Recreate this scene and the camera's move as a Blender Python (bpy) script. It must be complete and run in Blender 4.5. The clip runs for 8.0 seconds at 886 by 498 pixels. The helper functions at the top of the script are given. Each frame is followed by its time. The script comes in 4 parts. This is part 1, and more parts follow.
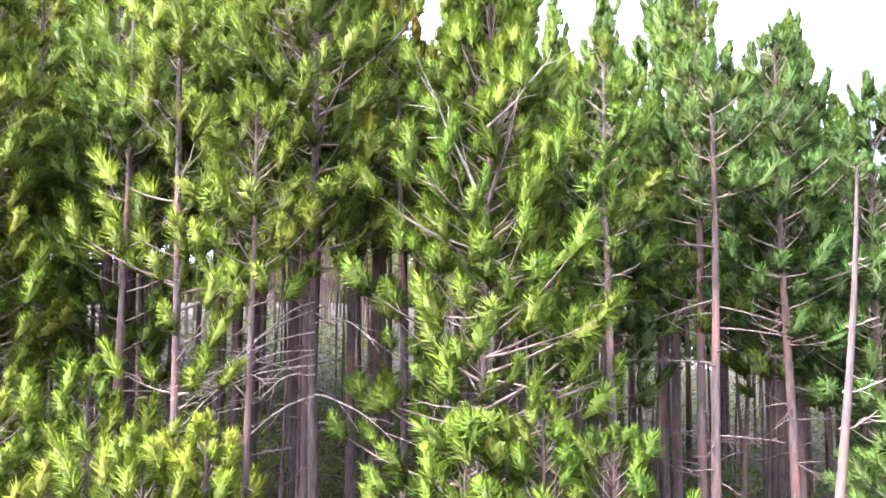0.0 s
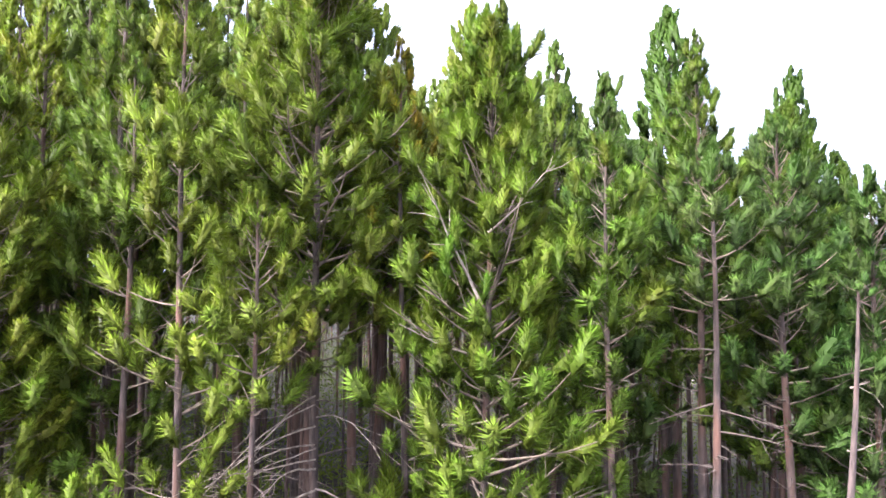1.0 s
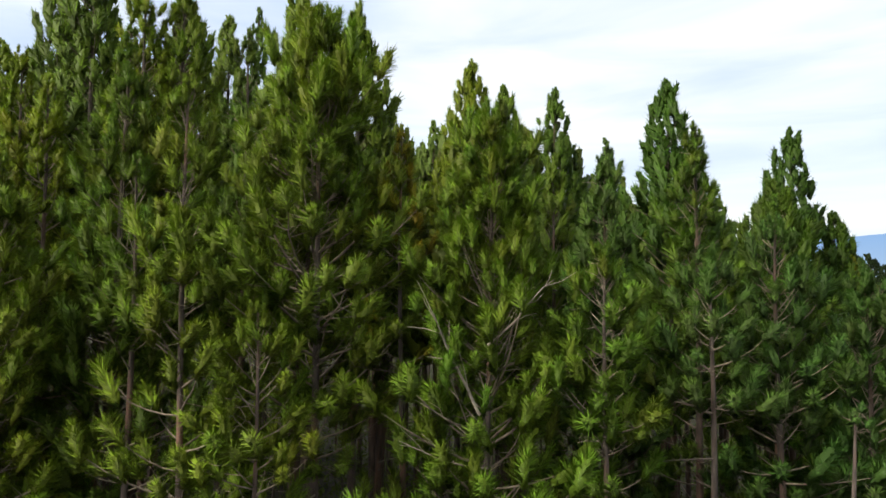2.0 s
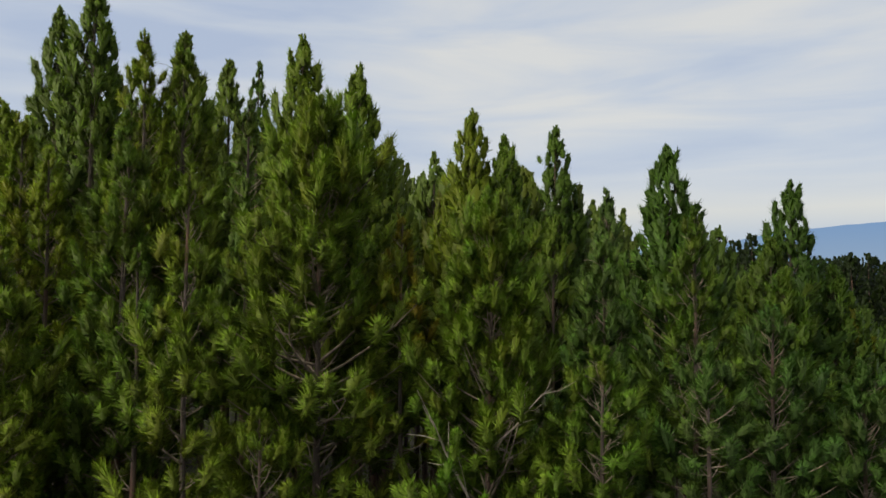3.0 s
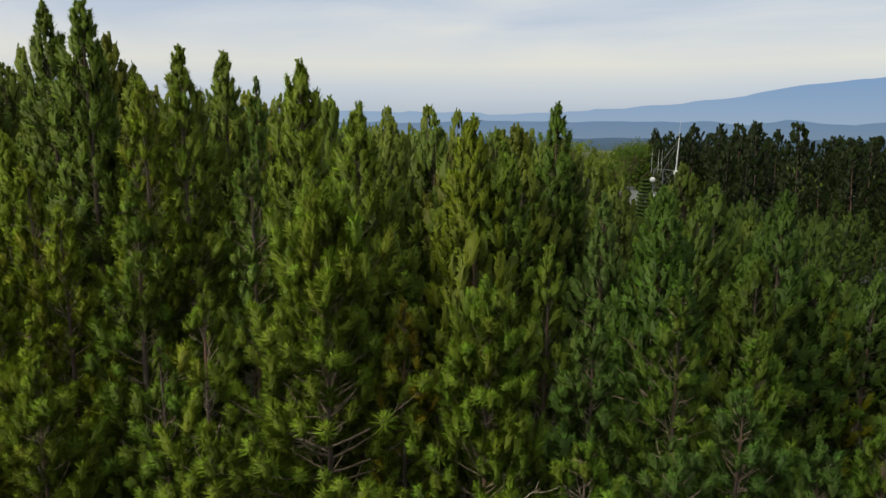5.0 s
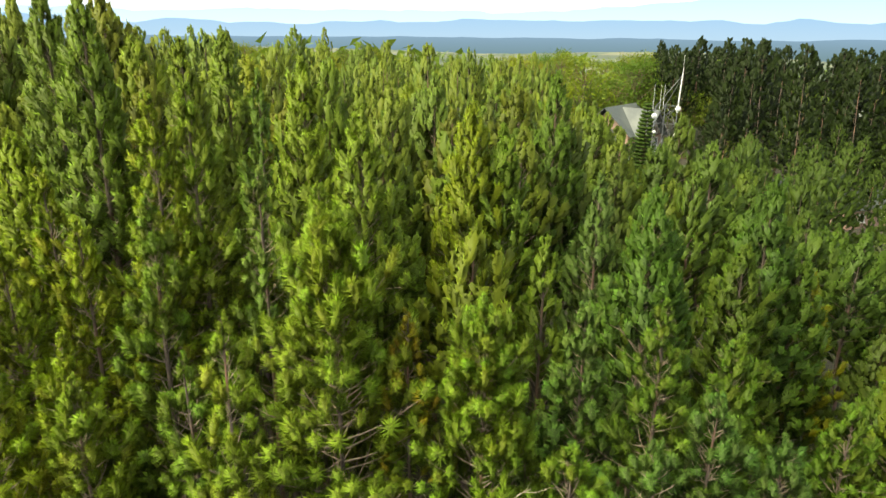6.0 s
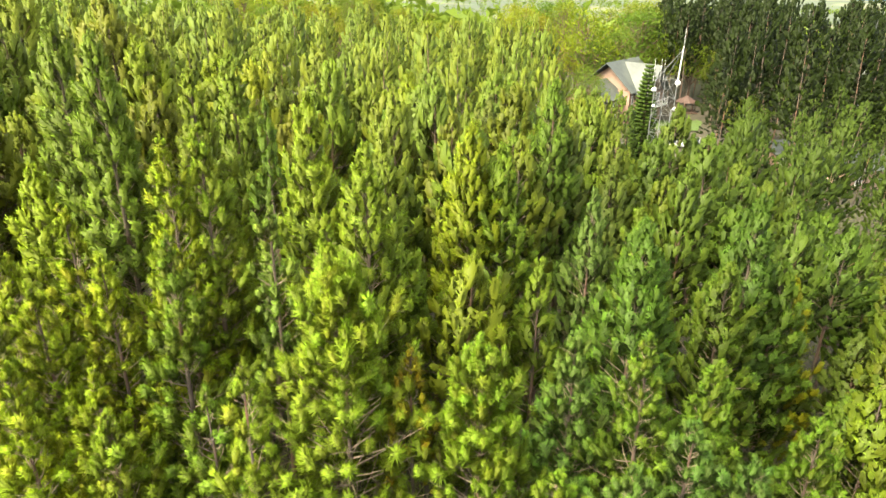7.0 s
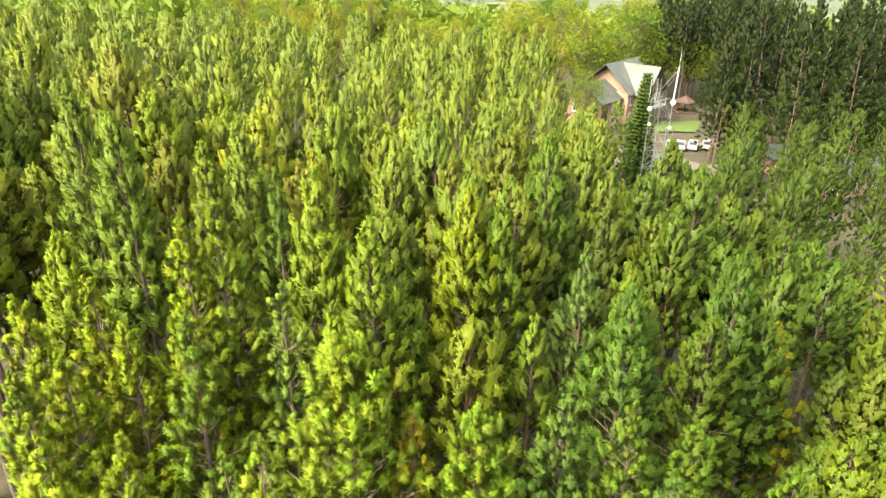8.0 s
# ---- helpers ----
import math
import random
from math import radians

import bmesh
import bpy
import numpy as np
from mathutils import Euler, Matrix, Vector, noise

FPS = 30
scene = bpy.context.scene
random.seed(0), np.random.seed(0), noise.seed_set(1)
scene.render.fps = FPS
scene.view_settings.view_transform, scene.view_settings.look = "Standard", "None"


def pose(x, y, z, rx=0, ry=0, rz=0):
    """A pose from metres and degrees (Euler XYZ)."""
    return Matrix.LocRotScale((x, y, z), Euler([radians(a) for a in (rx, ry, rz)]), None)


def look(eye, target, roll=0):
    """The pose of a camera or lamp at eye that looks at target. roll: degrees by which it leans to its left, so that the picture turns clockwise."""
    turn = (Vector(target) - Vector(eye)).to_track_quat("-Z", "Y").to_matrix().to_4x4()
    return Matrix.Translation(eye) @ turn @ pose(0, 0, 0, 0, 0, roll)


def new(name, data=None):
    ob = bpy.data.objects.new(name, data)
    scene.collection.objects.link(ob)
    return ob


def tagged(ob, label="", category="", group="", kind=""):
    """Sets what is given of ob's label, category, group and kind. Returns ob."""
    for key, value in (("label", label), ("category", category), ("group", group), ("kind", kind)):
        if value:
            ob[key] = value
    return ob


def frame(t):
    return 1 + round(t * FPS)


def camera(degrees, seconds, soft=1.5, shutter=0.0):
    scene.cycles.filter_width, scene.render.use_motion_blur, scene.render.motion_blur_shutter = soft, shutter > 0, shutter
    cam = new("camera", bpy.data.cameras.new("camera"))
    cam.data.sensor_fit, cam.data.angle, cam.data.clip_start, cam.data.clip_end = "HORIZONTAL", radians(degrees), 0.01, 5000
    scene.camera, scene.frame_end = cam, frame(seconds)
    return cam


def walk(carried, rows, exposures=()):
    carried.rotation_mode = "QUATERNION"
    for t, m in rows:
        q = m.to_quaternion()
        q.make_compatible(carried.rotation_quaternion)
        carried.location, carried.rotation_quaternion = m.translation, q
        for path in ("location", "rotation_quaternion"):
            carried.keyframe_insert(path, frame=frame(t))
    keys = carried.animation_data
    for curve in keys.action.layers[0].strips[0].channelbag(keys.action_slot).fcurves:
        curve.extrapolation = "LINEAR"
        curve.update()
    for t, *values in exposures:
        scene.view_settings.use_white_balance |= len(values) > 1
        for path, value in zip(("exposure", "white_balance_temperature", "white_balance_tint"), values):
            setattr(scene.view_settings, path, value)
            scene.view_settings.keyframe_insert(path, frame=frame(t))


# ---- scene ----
cam = camera(67.9, 8.0)
METRES, EYE, TILT, LEAN, TURN = 22.0, 7.0, 3.3, 0.0, 0.0
ROWS = [
    (0.0, 0.0, 0.0, 0.0, 0.0, 0.0, -0.0),
    (0.5, -0.001, -0.0003, 0.0474, -0.01, 0.01, -0.02),
    (1.0, 0.0003, -0.0, 0.0965, 0.12, -0.0, -0.06),
    (1.5, -0.0008, -0.0009, 0.1468, 0.04, 0.05, -0.12),
    (2.0, -0.0004, -0.0028, 0.1998, 0.04, -0.02, -0.15),
    (3.5, -0.0006, -0.0057, 0.3709, 0.06, -3.01, -0.42),
    (4.0, -0.0014, -0.0073, 0.4347, 0.04, -5.93, -0.45),
    (4.5, -0.0014, -0.0076, 0.5027, 0.1, -9.77, -0.44),
    (6.0, -0.0033, -0.009, 0.7133, 0.12, -21.93, -0.34),
    (6.5, -0.0033, -0.0099, 0.7838, 0.13, -25.78, -0.32),
    (7.0, -0.0044, -0.0106, 0.8554, 0.13, -26.87, -0.33),
    (7.5, -0.0048, -0.0113, 0.9276, 0.13, -26.93, -0.31),
    (8.0, -0.0053, -0.0116, 0.9998, 0.11, -28.01, -0.29),
]
EXPOSURES = [(0.0, 3.05, 5450, 37), (1.0, 2.4, 5600, 28), (1.5, 1.55, 6000, 14), (2.0, 0.55, 6300, 7), (3.5, -0.15, 6400, 8), (4.7, -0.15, 6500, 8), (5.8, 1.1, 7100, -1), (6.5, 2.25, 7600, 1), (8.0, 2.45, 7600, 4)]
walk(cam, [(t, pose(0, 0, EYE, TILT, LEAN, TURN) @ pose(METRES * x, METRES * y, METRES * z, 90 + pitch, roll, yaw)) for t, x, y, z, yaw, pitch, roll in ROWS], EXPOSURES)

# ---- sky and sun: bright overcast, soft sun from behind and to the left ----
SUN_AZ, SUN_EL = -120.0, 50.0
SUN_POWER, SUN_ANGLE = 5.0, 45.0
SKY_GAIN = 0.92
world = bpy.data.worlds.new("overcast_sky")
scene.world = world
world.use_nodes = True
wn, wl = world.node_tree.nodes, world.node_tree.links
wn.clear()


def wnode(kind, **values):
    n = wn.new(kind)
    for k, v in values.items():
        n.inputs[k].default_value = v
    return n


w_out = wn.new("ShaderNodeOutputWorld")
w_bg = wnode("ShaderNodeBackground", Strength=SKY_GAIN)
w_sky = wn.new("ShaderNodeTexSky")
w_sky.sky_type = "NISHITA"
w_sky.sun_disc = False
w_sky.sun_elevation, w_sky.sun_rotation = radians(SUN_EL), radians(SUN_AZ)
w_gain = wn.new("ShaderNodeVectorMath")
w_gain.operation = "SCALE"
w_gain.inputs["Scale"].default_value = 0.10
w_co = wn.new("ShaderNodeTexCoord")
w_map = wn.new("ShaderNodeMapping")
w_map.inputs["Scale"].default_value = (1.3, 1.0, 7.5)
w_map.inputs["Rotation"].default_value = (0.06, -0.05, 0.4)
w_noise = wnode("ShaderNodeTexNoise", Scale=1.7, Detail=6.0, Roughness=0.5, Distortion=0.5)
w_ramp = wn.new("ShaderNodeValToRGB")
els = w_ramp.color_ramp.elements
els[0].position, els[0].color = 0.33, (0.58, 0.66, 0.84, 1)
els[1].position, els[1].color = 0.66, (0.93, 0.91, 0.88, 1)
mid_stop = els.new(0.48)
mid_stop.color = (0.73, 0.78, 0.88, 1)
w_sep = wn.new("ShaderNodeSeparateXYZ")
w_low = wn.new("ShaderNodeMapRange")
w_low.inputs["From Min"].default_value, w_low.inputs["From Max"].default_value = 0.08, 0.18
w_low.inputs["To Min"].default_value, w_low.inputs["To Max"].default_value = 0.85, 0.0
w_band = wn.new("ShaderNodeValToRGB")
band = w_band.color_ramp.elements
band[0].position, band[0].color = 0.01, (0.42, 0.51, 0.68, 1)
band[1].position, band[1].color = 0.15, (0.80, 0.82, 0.87, 1)
for place, tone in ((0.055, (0.64, 0.70, 0.82, 1)), (0.09, (0.92, 0.88, 0.81, 1))):
    band.new(place).color = tone
w_hor = wn.new("ShaderNodeMixRGB")
w_mix = wn.new("ShaderNodeMixRGB")
w_mix.inputs["Fac"].default_value = 0.85
wl.new(w_co.outputs["Generated"], w_map.inputs["Vector"])
wl.new(w_map.outputs["Vector"], w_noise.inputs["Vector"])
wl.new(w_noise.outputs["Fac"], w_ramp.inputs["Fac"])
wl.new(w_co.outputs["Generated"], w_sep.inputs["Vector"])
wl.new(w_sep.outputs["Z"], w_low.inputs["Value"])
wl.new(w_sep.outputs["Z"], w_band.inputs["Fac"])
wl.new(w_band.outputs["Color"], w_hor.inputs["Color2"])
wl.new(w_low.outputs["Result"], w_hor.inputs["Fac"])
wl.new(w_ramp.outputs["Color"], w_hor.inputs["Color1"])
wl.new(w_sky.outputs["Color"], w_gain.inputs[0])
wl.new(w_gain.outputs["Vector"], w_mix.inputs["Color1"])
wl.new(w_hor.outputs["Color"], w_mix.inputs["Color2"])
wl.new(w_mix.outputs["Color"], w_bg.inputs["Color"])
wl.new(w_bg.outputs["Background"], w_out.inputs["Surface"])

sun = new("sun", bpy.data.lights.new("sun", "SUN"))
sun.data.energy, sun.data.angle, sun.data.color = SUN_POWER, radians(SUN_ANGLE), (1.0, 0.93, 0.80)
az, el = radians(SUN_AZ), radians(SUN_EL)
sun_from = Vector((math.sin(az) * math.cos(el), math.cos(az) * math.cos(el), math.sin(el)))
sun.matrix_world = look(sun_from * 60, (0, 0, 0))


# ---- materials ----
def material(name, rough=0.7, metal=0.0):
    m = bpy.data.materials.new(name)
    m.use_nodes = True
    b = m.node_tree.nodes["Principled BSDF"]
    b.inputs["Roughness"].default_value, b.inputs["Metallic"].default_value = rough, metal
    return m, m.node_tree.nodes, m.node_tree.links, b


def noisy(name, dark, light, scale, rough=0.8, metal=0.0, bump=0.0, bump_scale=None, stretch=(1, 1, 1), second=None, detail=6.0):
    """A surface that wanders between two colours, with stains of a third and fine relief."""
    m, n, l, b = material(name, rough, metal)
    co, mp = n.new("ShaderNodeTexCoord"), n.new("ShaderNodeMapping")
    mp.inputs["Scale"].default_value = stretch
    l.new(co.outputs["Object"], mp.inputs["Vector"])
    tx = n.new("ShaderNodeTexNoise")
    tx.inputs["Scale"].default_value, tx.inputs["Detail"].default_value = scale, detail
    l.new(mp.outputs["Vector"], tx.inputs["Vector"])
    rp = n.new("ShaderNodeValToRGB")
    rp.color_ramp.elements[0].position, rp.color_ramp.elements[0].color = 0.32, (*dark, 1)
    rp.color_ramp.elements[1].position, rp.color_ramp.elements[1].color = 0.68, (*light, 1)
    l.new(tx.outputs["Fac"], rp.inputs["Fac"])
    colour = rp.outputs["Color"]
    if second:
        t2 = n.new("ShaderNodeTexNoise")
        t2.inputs["Scale"].default_value, t2.inputs["Detail"].default_value = scale * 0.17, 3.0
        l.new(mp.outputs["Vector"], t2.inputs["Vector"])
        r2 = n.new("ShaderNodeMapRange")
        r2.inputs["From Min"].default_value, r2.inputs["From Max"].default_value = 0.48, 0.66
        l.new(t2.outputs["Fac"], r2.inputs["Value"])
        mx = n.new("ShaderNodeMixRGB")
        mx.inputs["Color2"].default_value = (*second, 1)
        l.new(r2.outputs["Result"], mx.inputs["Fac"])
        l.new(colour, mx.inputs["Color1"])
        colour = mx.outputs["Color"]
    l.new(colour, b.inputs["Base Color"])
    if bump:
        t3 = n.new("ShaderNodeTexNoise")
        t3.inputs["Scale"].default_value, t3.inputs["Detail"].default_value = bump_scale or scale * 2, 4.0
        l.new(mp.outputs["Vector"], t3.inputs["Vector"])
        bp = n.new("ShaderNodeBump")
        bp.inputs["Strength"].default_value, bp.inputs["Distance"].default_value = bump, 0.05
        l.new(t3.outputs["Fac"], bp.inputs["Height"])
        l.new(bp.outputs["Normal"], b.inputs["Normal"])
    return m


def foliage(name, dark, light, through_light=0.35, rough=0.5):
    """Leaves: tinted by the tree's own colour, varied leaf by leaf and limb by limb; a share of the light passes through."""
    m, n, l, b = material(name, rough)
    b.inputs["Specular IOR Level"].default_value = 0.08
    geo, info = n.new("ShaderNodeNewGeometry"), n.new("ShaderNodeObjectInfo")
    co, wide = n.new("ShaderNodeTexCoord"), n.new("ShaderNodeTexNoise")
    wide.inputs["Scale"].default_value, wide.inputs["Detail"].default_value = 1.7, 2.0
    l.new(co.outputs["Object"], wide.inputs["Vector"])
    add = n.new("ShaderNodeMath")
    add.operation = "MULTIPLY_ADD"
    add.inputs[1].default_value = 0.26
    l.new(geo.outputs["Random Per Island"], add.inputs[0])
    patchy = n.new("ShaderNodeMath")
    patchy.operation = "MULTIPLY_ADD"
    patchy.inputs[1].default_value = 0.42
    l.new(wide.outputs["Fac"], patchy.inputs[0])
    half = n.new("ShaderNodeMath")
    half.operation = "MULTIPLY"
    half.inputs[1].default_value = 0.25
    l.new(info.outputs["Random"], half.inputs[0])
    l.new(half.outputs["Value"], patchy.inputs[2])
    l.new(patchy.outputs["Value"], add.inputs[2])
    rp = n.new("ShaderNodeValToRGB")
    rp.color_ramp.elements[0].position, rp.color_ramp.elements[0].color = 0.05, (*dark, 1)
    rp.color_ramp.elements[1].position, rp.color_ramp.elements[1].color = 0.95, (*light, 1)
    l.new(add.outputs["Value"], rp.inputs["Fac"])
    mx = n.new("ShaderNodeMixRGB")
    mx.blend_type = "MULTIPLY"
    mx.inputs["Fac"].default_value = 1.0
    l.new(rp.outputs["Color"], mx.inputs["Color1"])
    l.new(info.outputs["Color"], mx.inputs["Color2"])
    l.new(mx.outputs["Color"], b.inputs["Base Color"])
    tr = n.new("ShaderNodeBsdfTranslucent")
    l.new(mx.outputs["Color"], tr.inputs["Color"])
    ms = n.new("ShaderNodeMixShader")
    ms.inputs["Fac"].default_value = through_light
    l.new(b.outputs["BSDF"], ms.inputs[1])
    l.new(tr.outputs["BSDF"], ms.inputs[2])
    l.new(ms.outputs["Shader"], n["Material Output"].inputs["Surface"])
    return m


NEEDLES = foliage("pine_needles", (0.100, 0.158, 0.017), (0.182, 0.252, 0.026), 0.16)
# Older inner needles, darkened further to paint shade in the gaps between bundles.
OLD_SHADED_NEEDLES = foliage("older_shaded_needles", (0.030, 0.045, 0.007), (0.115, 0.140, 0.018), 0.1)
LEAVES = foliage("broad_leaves", (0.05, 0.085, 0.010), (0.14, 0.18, 0.022), 0.3)
BARK = noisy("pine_bark", (0.04, 0.029, 0.022), (0.12, 0.088, 0.07), 9, 0.95, bump=0.7, bump_scale=22, stretch=(1, 1, 0.25), second=(0.16, 0.085, 0.055))
TWIG = noisy("bare_twig", (0.06, 0.043, 0.032), (0.15, 0.115, 0.085), 6, 0.9, bump=0.3)
LIMB_WOOD = noisy("limb_bark", (0.08, 0.060, 0.045), (0.26, 0.20, 0.14), 6, 0.9, bump=0.3)
PALE_WOOD = noisy("pale_dead_wood", (0.14, 0.11, 0.08), (0.34, 0.28, 0.21), 7, 0.85, bump=0.3)
SOIL = noisy("forest_floor", (0.05, 0.035, 0.022), (0.12, 0.08, 0.05), 2.5, 0.95, bump=0.6, bump_scale=14, second=(0.06, 0.075, 0.025))
LAWN = noisy("lawn_grass", (0.03, 0.055, 0.006), (0.048, 0.082, 0.009), 1.2, 0.9, bump=0.5, bump_scale=30)
GRAVEL = noisy("gravel_drive", (0.06, 0.05, 0.04), (0.10, 0.09, 0.075), 3, 0.95, bump=0.5, bump_scale=40, second=(0.085, 0.068, 0.05))
STEEL = noisy("galvanised_steel", (0.09, 0.092, 0.095), (0.15, 0.153, 0.157), 3, 0.45, 0.25)
WHITE_PAINT = noisy("white_paint", (0.40, 0.40, 0.39), (0.52, 0.52, 0.50), 4, 0.45)
ROOF_SHEET = noisy("grey_roof_sheet", (0.028, 0.034, 0.032), (0.044, 0.052, 0.049), 1.5, 0.6, 0.0, bump=0.2, bump_scale=20, second=(0.065, 0.072, 0.062))
CREAM = noisy("cream_render", (0.20, 0.16, 0.12), (0.30, 0.25, 0.19), 2.0, 0.8, bump=0.2)
SALMON = noisy("salmon_render", (0.19, 0.115, 0.085), (0.26, 0.165, 0.13), 1.3, 0.85, bump=0.2, second=(0.22, 0.15, 0.115))
DARK_GLASS, _n, _l, _b = material("dark_glass", 0.08)
_b.inputs["Base Color"].default_value = (0.02, 0.025, 0.03, 1)
RUBBER, _n, _l, _b = material("black_rubber", 0.8)
_b.inputs["Base Color"].default_value = (0.02, 0.02, 0.02, 1)
CAR_WHITE, _n, _l, _b = material("white_car_paint", 0.25)
_b.inputs["Base Color"].default_value = (0.24, 0.24, 0.24, 1)
CAR_SILVER, _n, _l, _b = material("silver_car_paint", 0.3, 0.5)
_b.inputs["Base Color"].default_value = (0.30, 0.31, 0.33, 1)
LAMP_LENS, _n, _l, _b = material("lamp_lens", 0.15)
_b.inputs["Base Color"].default_value = (0.35, 0.05, 0.04, 1)
TIMBER = noisy("brown_timber", (0.045, 0.026, 0.018), (0.09, 0.05, 0.033), 5, 0.7, bump=0.3, stretch=(1, 1, 4))
RUST_ROOF = noisy("red_brown_roof", (0.035, 0.018, 0.014), (0.065, 0.034, 0.026), 3, 0.7, bump=0.3)


# ---- mesh helpers ----
def step01(a, lo, hi):
    t = min(1, max(0, (a - lo) / (hi - lo)))
    return t * t * (3 - 2 * t)


def tri_mesh(name, verts, faces, mat, smooth=False, normals=None, kinds=None):
    """A mesh from arrays of corners and of triangles, with soft normals where they are given."""
    verts = np.asarray(verts, dtype=np.float32).reshape(-1, 3)
    faces = np.asarray(faces, dtype=np.int32).reshape(-1, 3)
    me = bpy.data.meshes.new(name)
    me.vertices.add(len(verts))
    me.vertices.foreach_set("co", verts.ravel())
    me.loops.add(faces.size)
    me.loops.foreach_set("vertex_index", faces.ravel())
    me.polygons.add(len(faces))
    me.polygons.foreach_set("loop_start", np.arange(0, faces.size, 3, dtype=np.int32))
    me.polygons.foreach_set("loop_total", np.full(len(faces), 3, dtype=np.int32))
    if smooth:
        me.polygons.foreach_set("use_smooth", np.ones(len(faces), dtype=bool))
    for one in mat if isinstance(mat, tuple) else (mat,):
        me.materials.append(one)
    if isinstance(mat, tuple):
        me.polygons.foreach_set("material_index", np.asarray(kinds, dtype=np.int32))
    me.update(calc_edges=True)
    if normals is not None:
        me.polygons.foreach_set("use_smooth", np.ones(len(faces), dtype=bool))
        me.normals_split_custom_set_from_vertices(np.asarray(normals, dtype=np.float32).reshape(-1, 3))
    else:
        me.validate()
    return me


def thing(name, at, label, category, group="", turn=0.0):
    """An empty at the base of a thing."""
    ob = new(name)
    ob.empty_display_size = 0.2
    ob.matrix_basis = pose(*at, 0, 0, turn)
    return tagged(ob, label, category, group)


def mesh_part(name, me, parent, m=None, label="", kind=""):
    ob = new(name, me)
    ob.parent = parent
    if m is not None:
        ob.matrix_basis = m
    return tagged(ob, label, "", "", kind)


def part(name, bm, mat, parent, label="", smooth=False):
    """Links a bmesh as one mesh object under a thing or a part."""
    me = bpy.data.meshes.new(name)
    bm.normal_update()
    bm.to_mesh(me)
    bm.free()
    me.materials.append(mat)
    if smooth:
        for p in me.polygons:
            p.use_smooth = True
    return mesh_part(name, me, parent, label=label)


def box(bm, centre, size, m=None, bevel=0.0):
    made = bmesh.ops.create_cube(bm, size=1.0)["verts"]
    bmesh.ops.scale(bm, verts=made, vec=size)
    bmesh.ops.translate(bm, verts=made, vec=centre)
    if bevel:
        edges = list({e for v in made for e in v.link_edges})
        made = list({v for f in bmesh.ops.bevel(bm, geom=edges, offset=bevel, segments=2, affect="EDGES")["faces"] for v in f.verts} | {v for v in made if v.is_valid})
    if m is not None:
        bmesh.ops.transform(bm, matrix=m, verts=made)
    return bm


def rod(bm, a, b, r, r2=None, sides=6):
    a, b = Vector(a), Vector(b)
    made = bmesh.ops.create_cone(bm, cap_ends=True, segments=sides, radius1=r, radius2=r if r2 is None else r2, depth=(b - a).length)["verts"]
    m = Matrix.Translation((a + b) / 2) @ (b - a).to_track_quat("Z", "Y").to_matrix().to_4x4()
    bmesh.ops.transform(bm, matrix=m, verts=made)
    return bm


class Soup:
    """Gathers triangles of many tubes or blades into one mesh; leaf soups carry soft normals too."""

    def __init__(self):
        self.v, self.f, self.nor, self.m, self.n = [], [], [], [], 0

    def add(self, v, f, nor=None, kinds=0):
        self.v.append(v)
        self.f.append(f + self.n)
        if nor is not None:
            self.nor.append(nor)
        self.m.append(np.broadcast_to(np.asarray(kinds, dtype=np.int32), len(f)))
        self.n += len(v)

    def tube(self, pts, radii, sides=5):
        pts, radii = np.asarray(pts, float), np.asarray(radii, float)
        way = np.gradient(pts, axis=0)
        way /= np.linalg.norm(way, axis=1)[:, None] + 1e-9
        ref = np.where(np.abs(way[:, 2:3]) > 0.9, np.array([[1.0, 0, 0]]), np.array([[0, 0, 1.0]]))
        a = np.cross(way, ref)
        a /= np.linalg.norm(a, axis=1)[:, None] + 1e-9
        b = np.cross(way, a)
        ang = np.arange(sides) * 2 * np.pi / sides
        ring = pts[:, None] + radii[:, None, None] * (a[:, None] * np.cos(ang)[None, :, None] + b[:, None] * np.sin(ang)[None, :, None])
        k, f = len(pts), []
        for i in range(k - 1):
            for j in range(sides):
                p, q = i * sides + j, i * sides + (j + 1) % sides
                f += [(p, q, q + sides), (p, q + sides, p + sides)]
        self.add(ring.reshape(-1, 3), np.array(f))

    def mesh(self, name, mat, smooth=False):
        return tri_mesh(name, np.concatenate(self.v), np.concatenate(self.f), mat, smooth, np.concatenate(self.nor) if self.nor else None, np.concatenate(self.m))


RNG = np.random.default_rng(7)


def unit(v):
    return v / (np.linalg.norm(v, axis=-1, keepdims=True) + 1e-9)


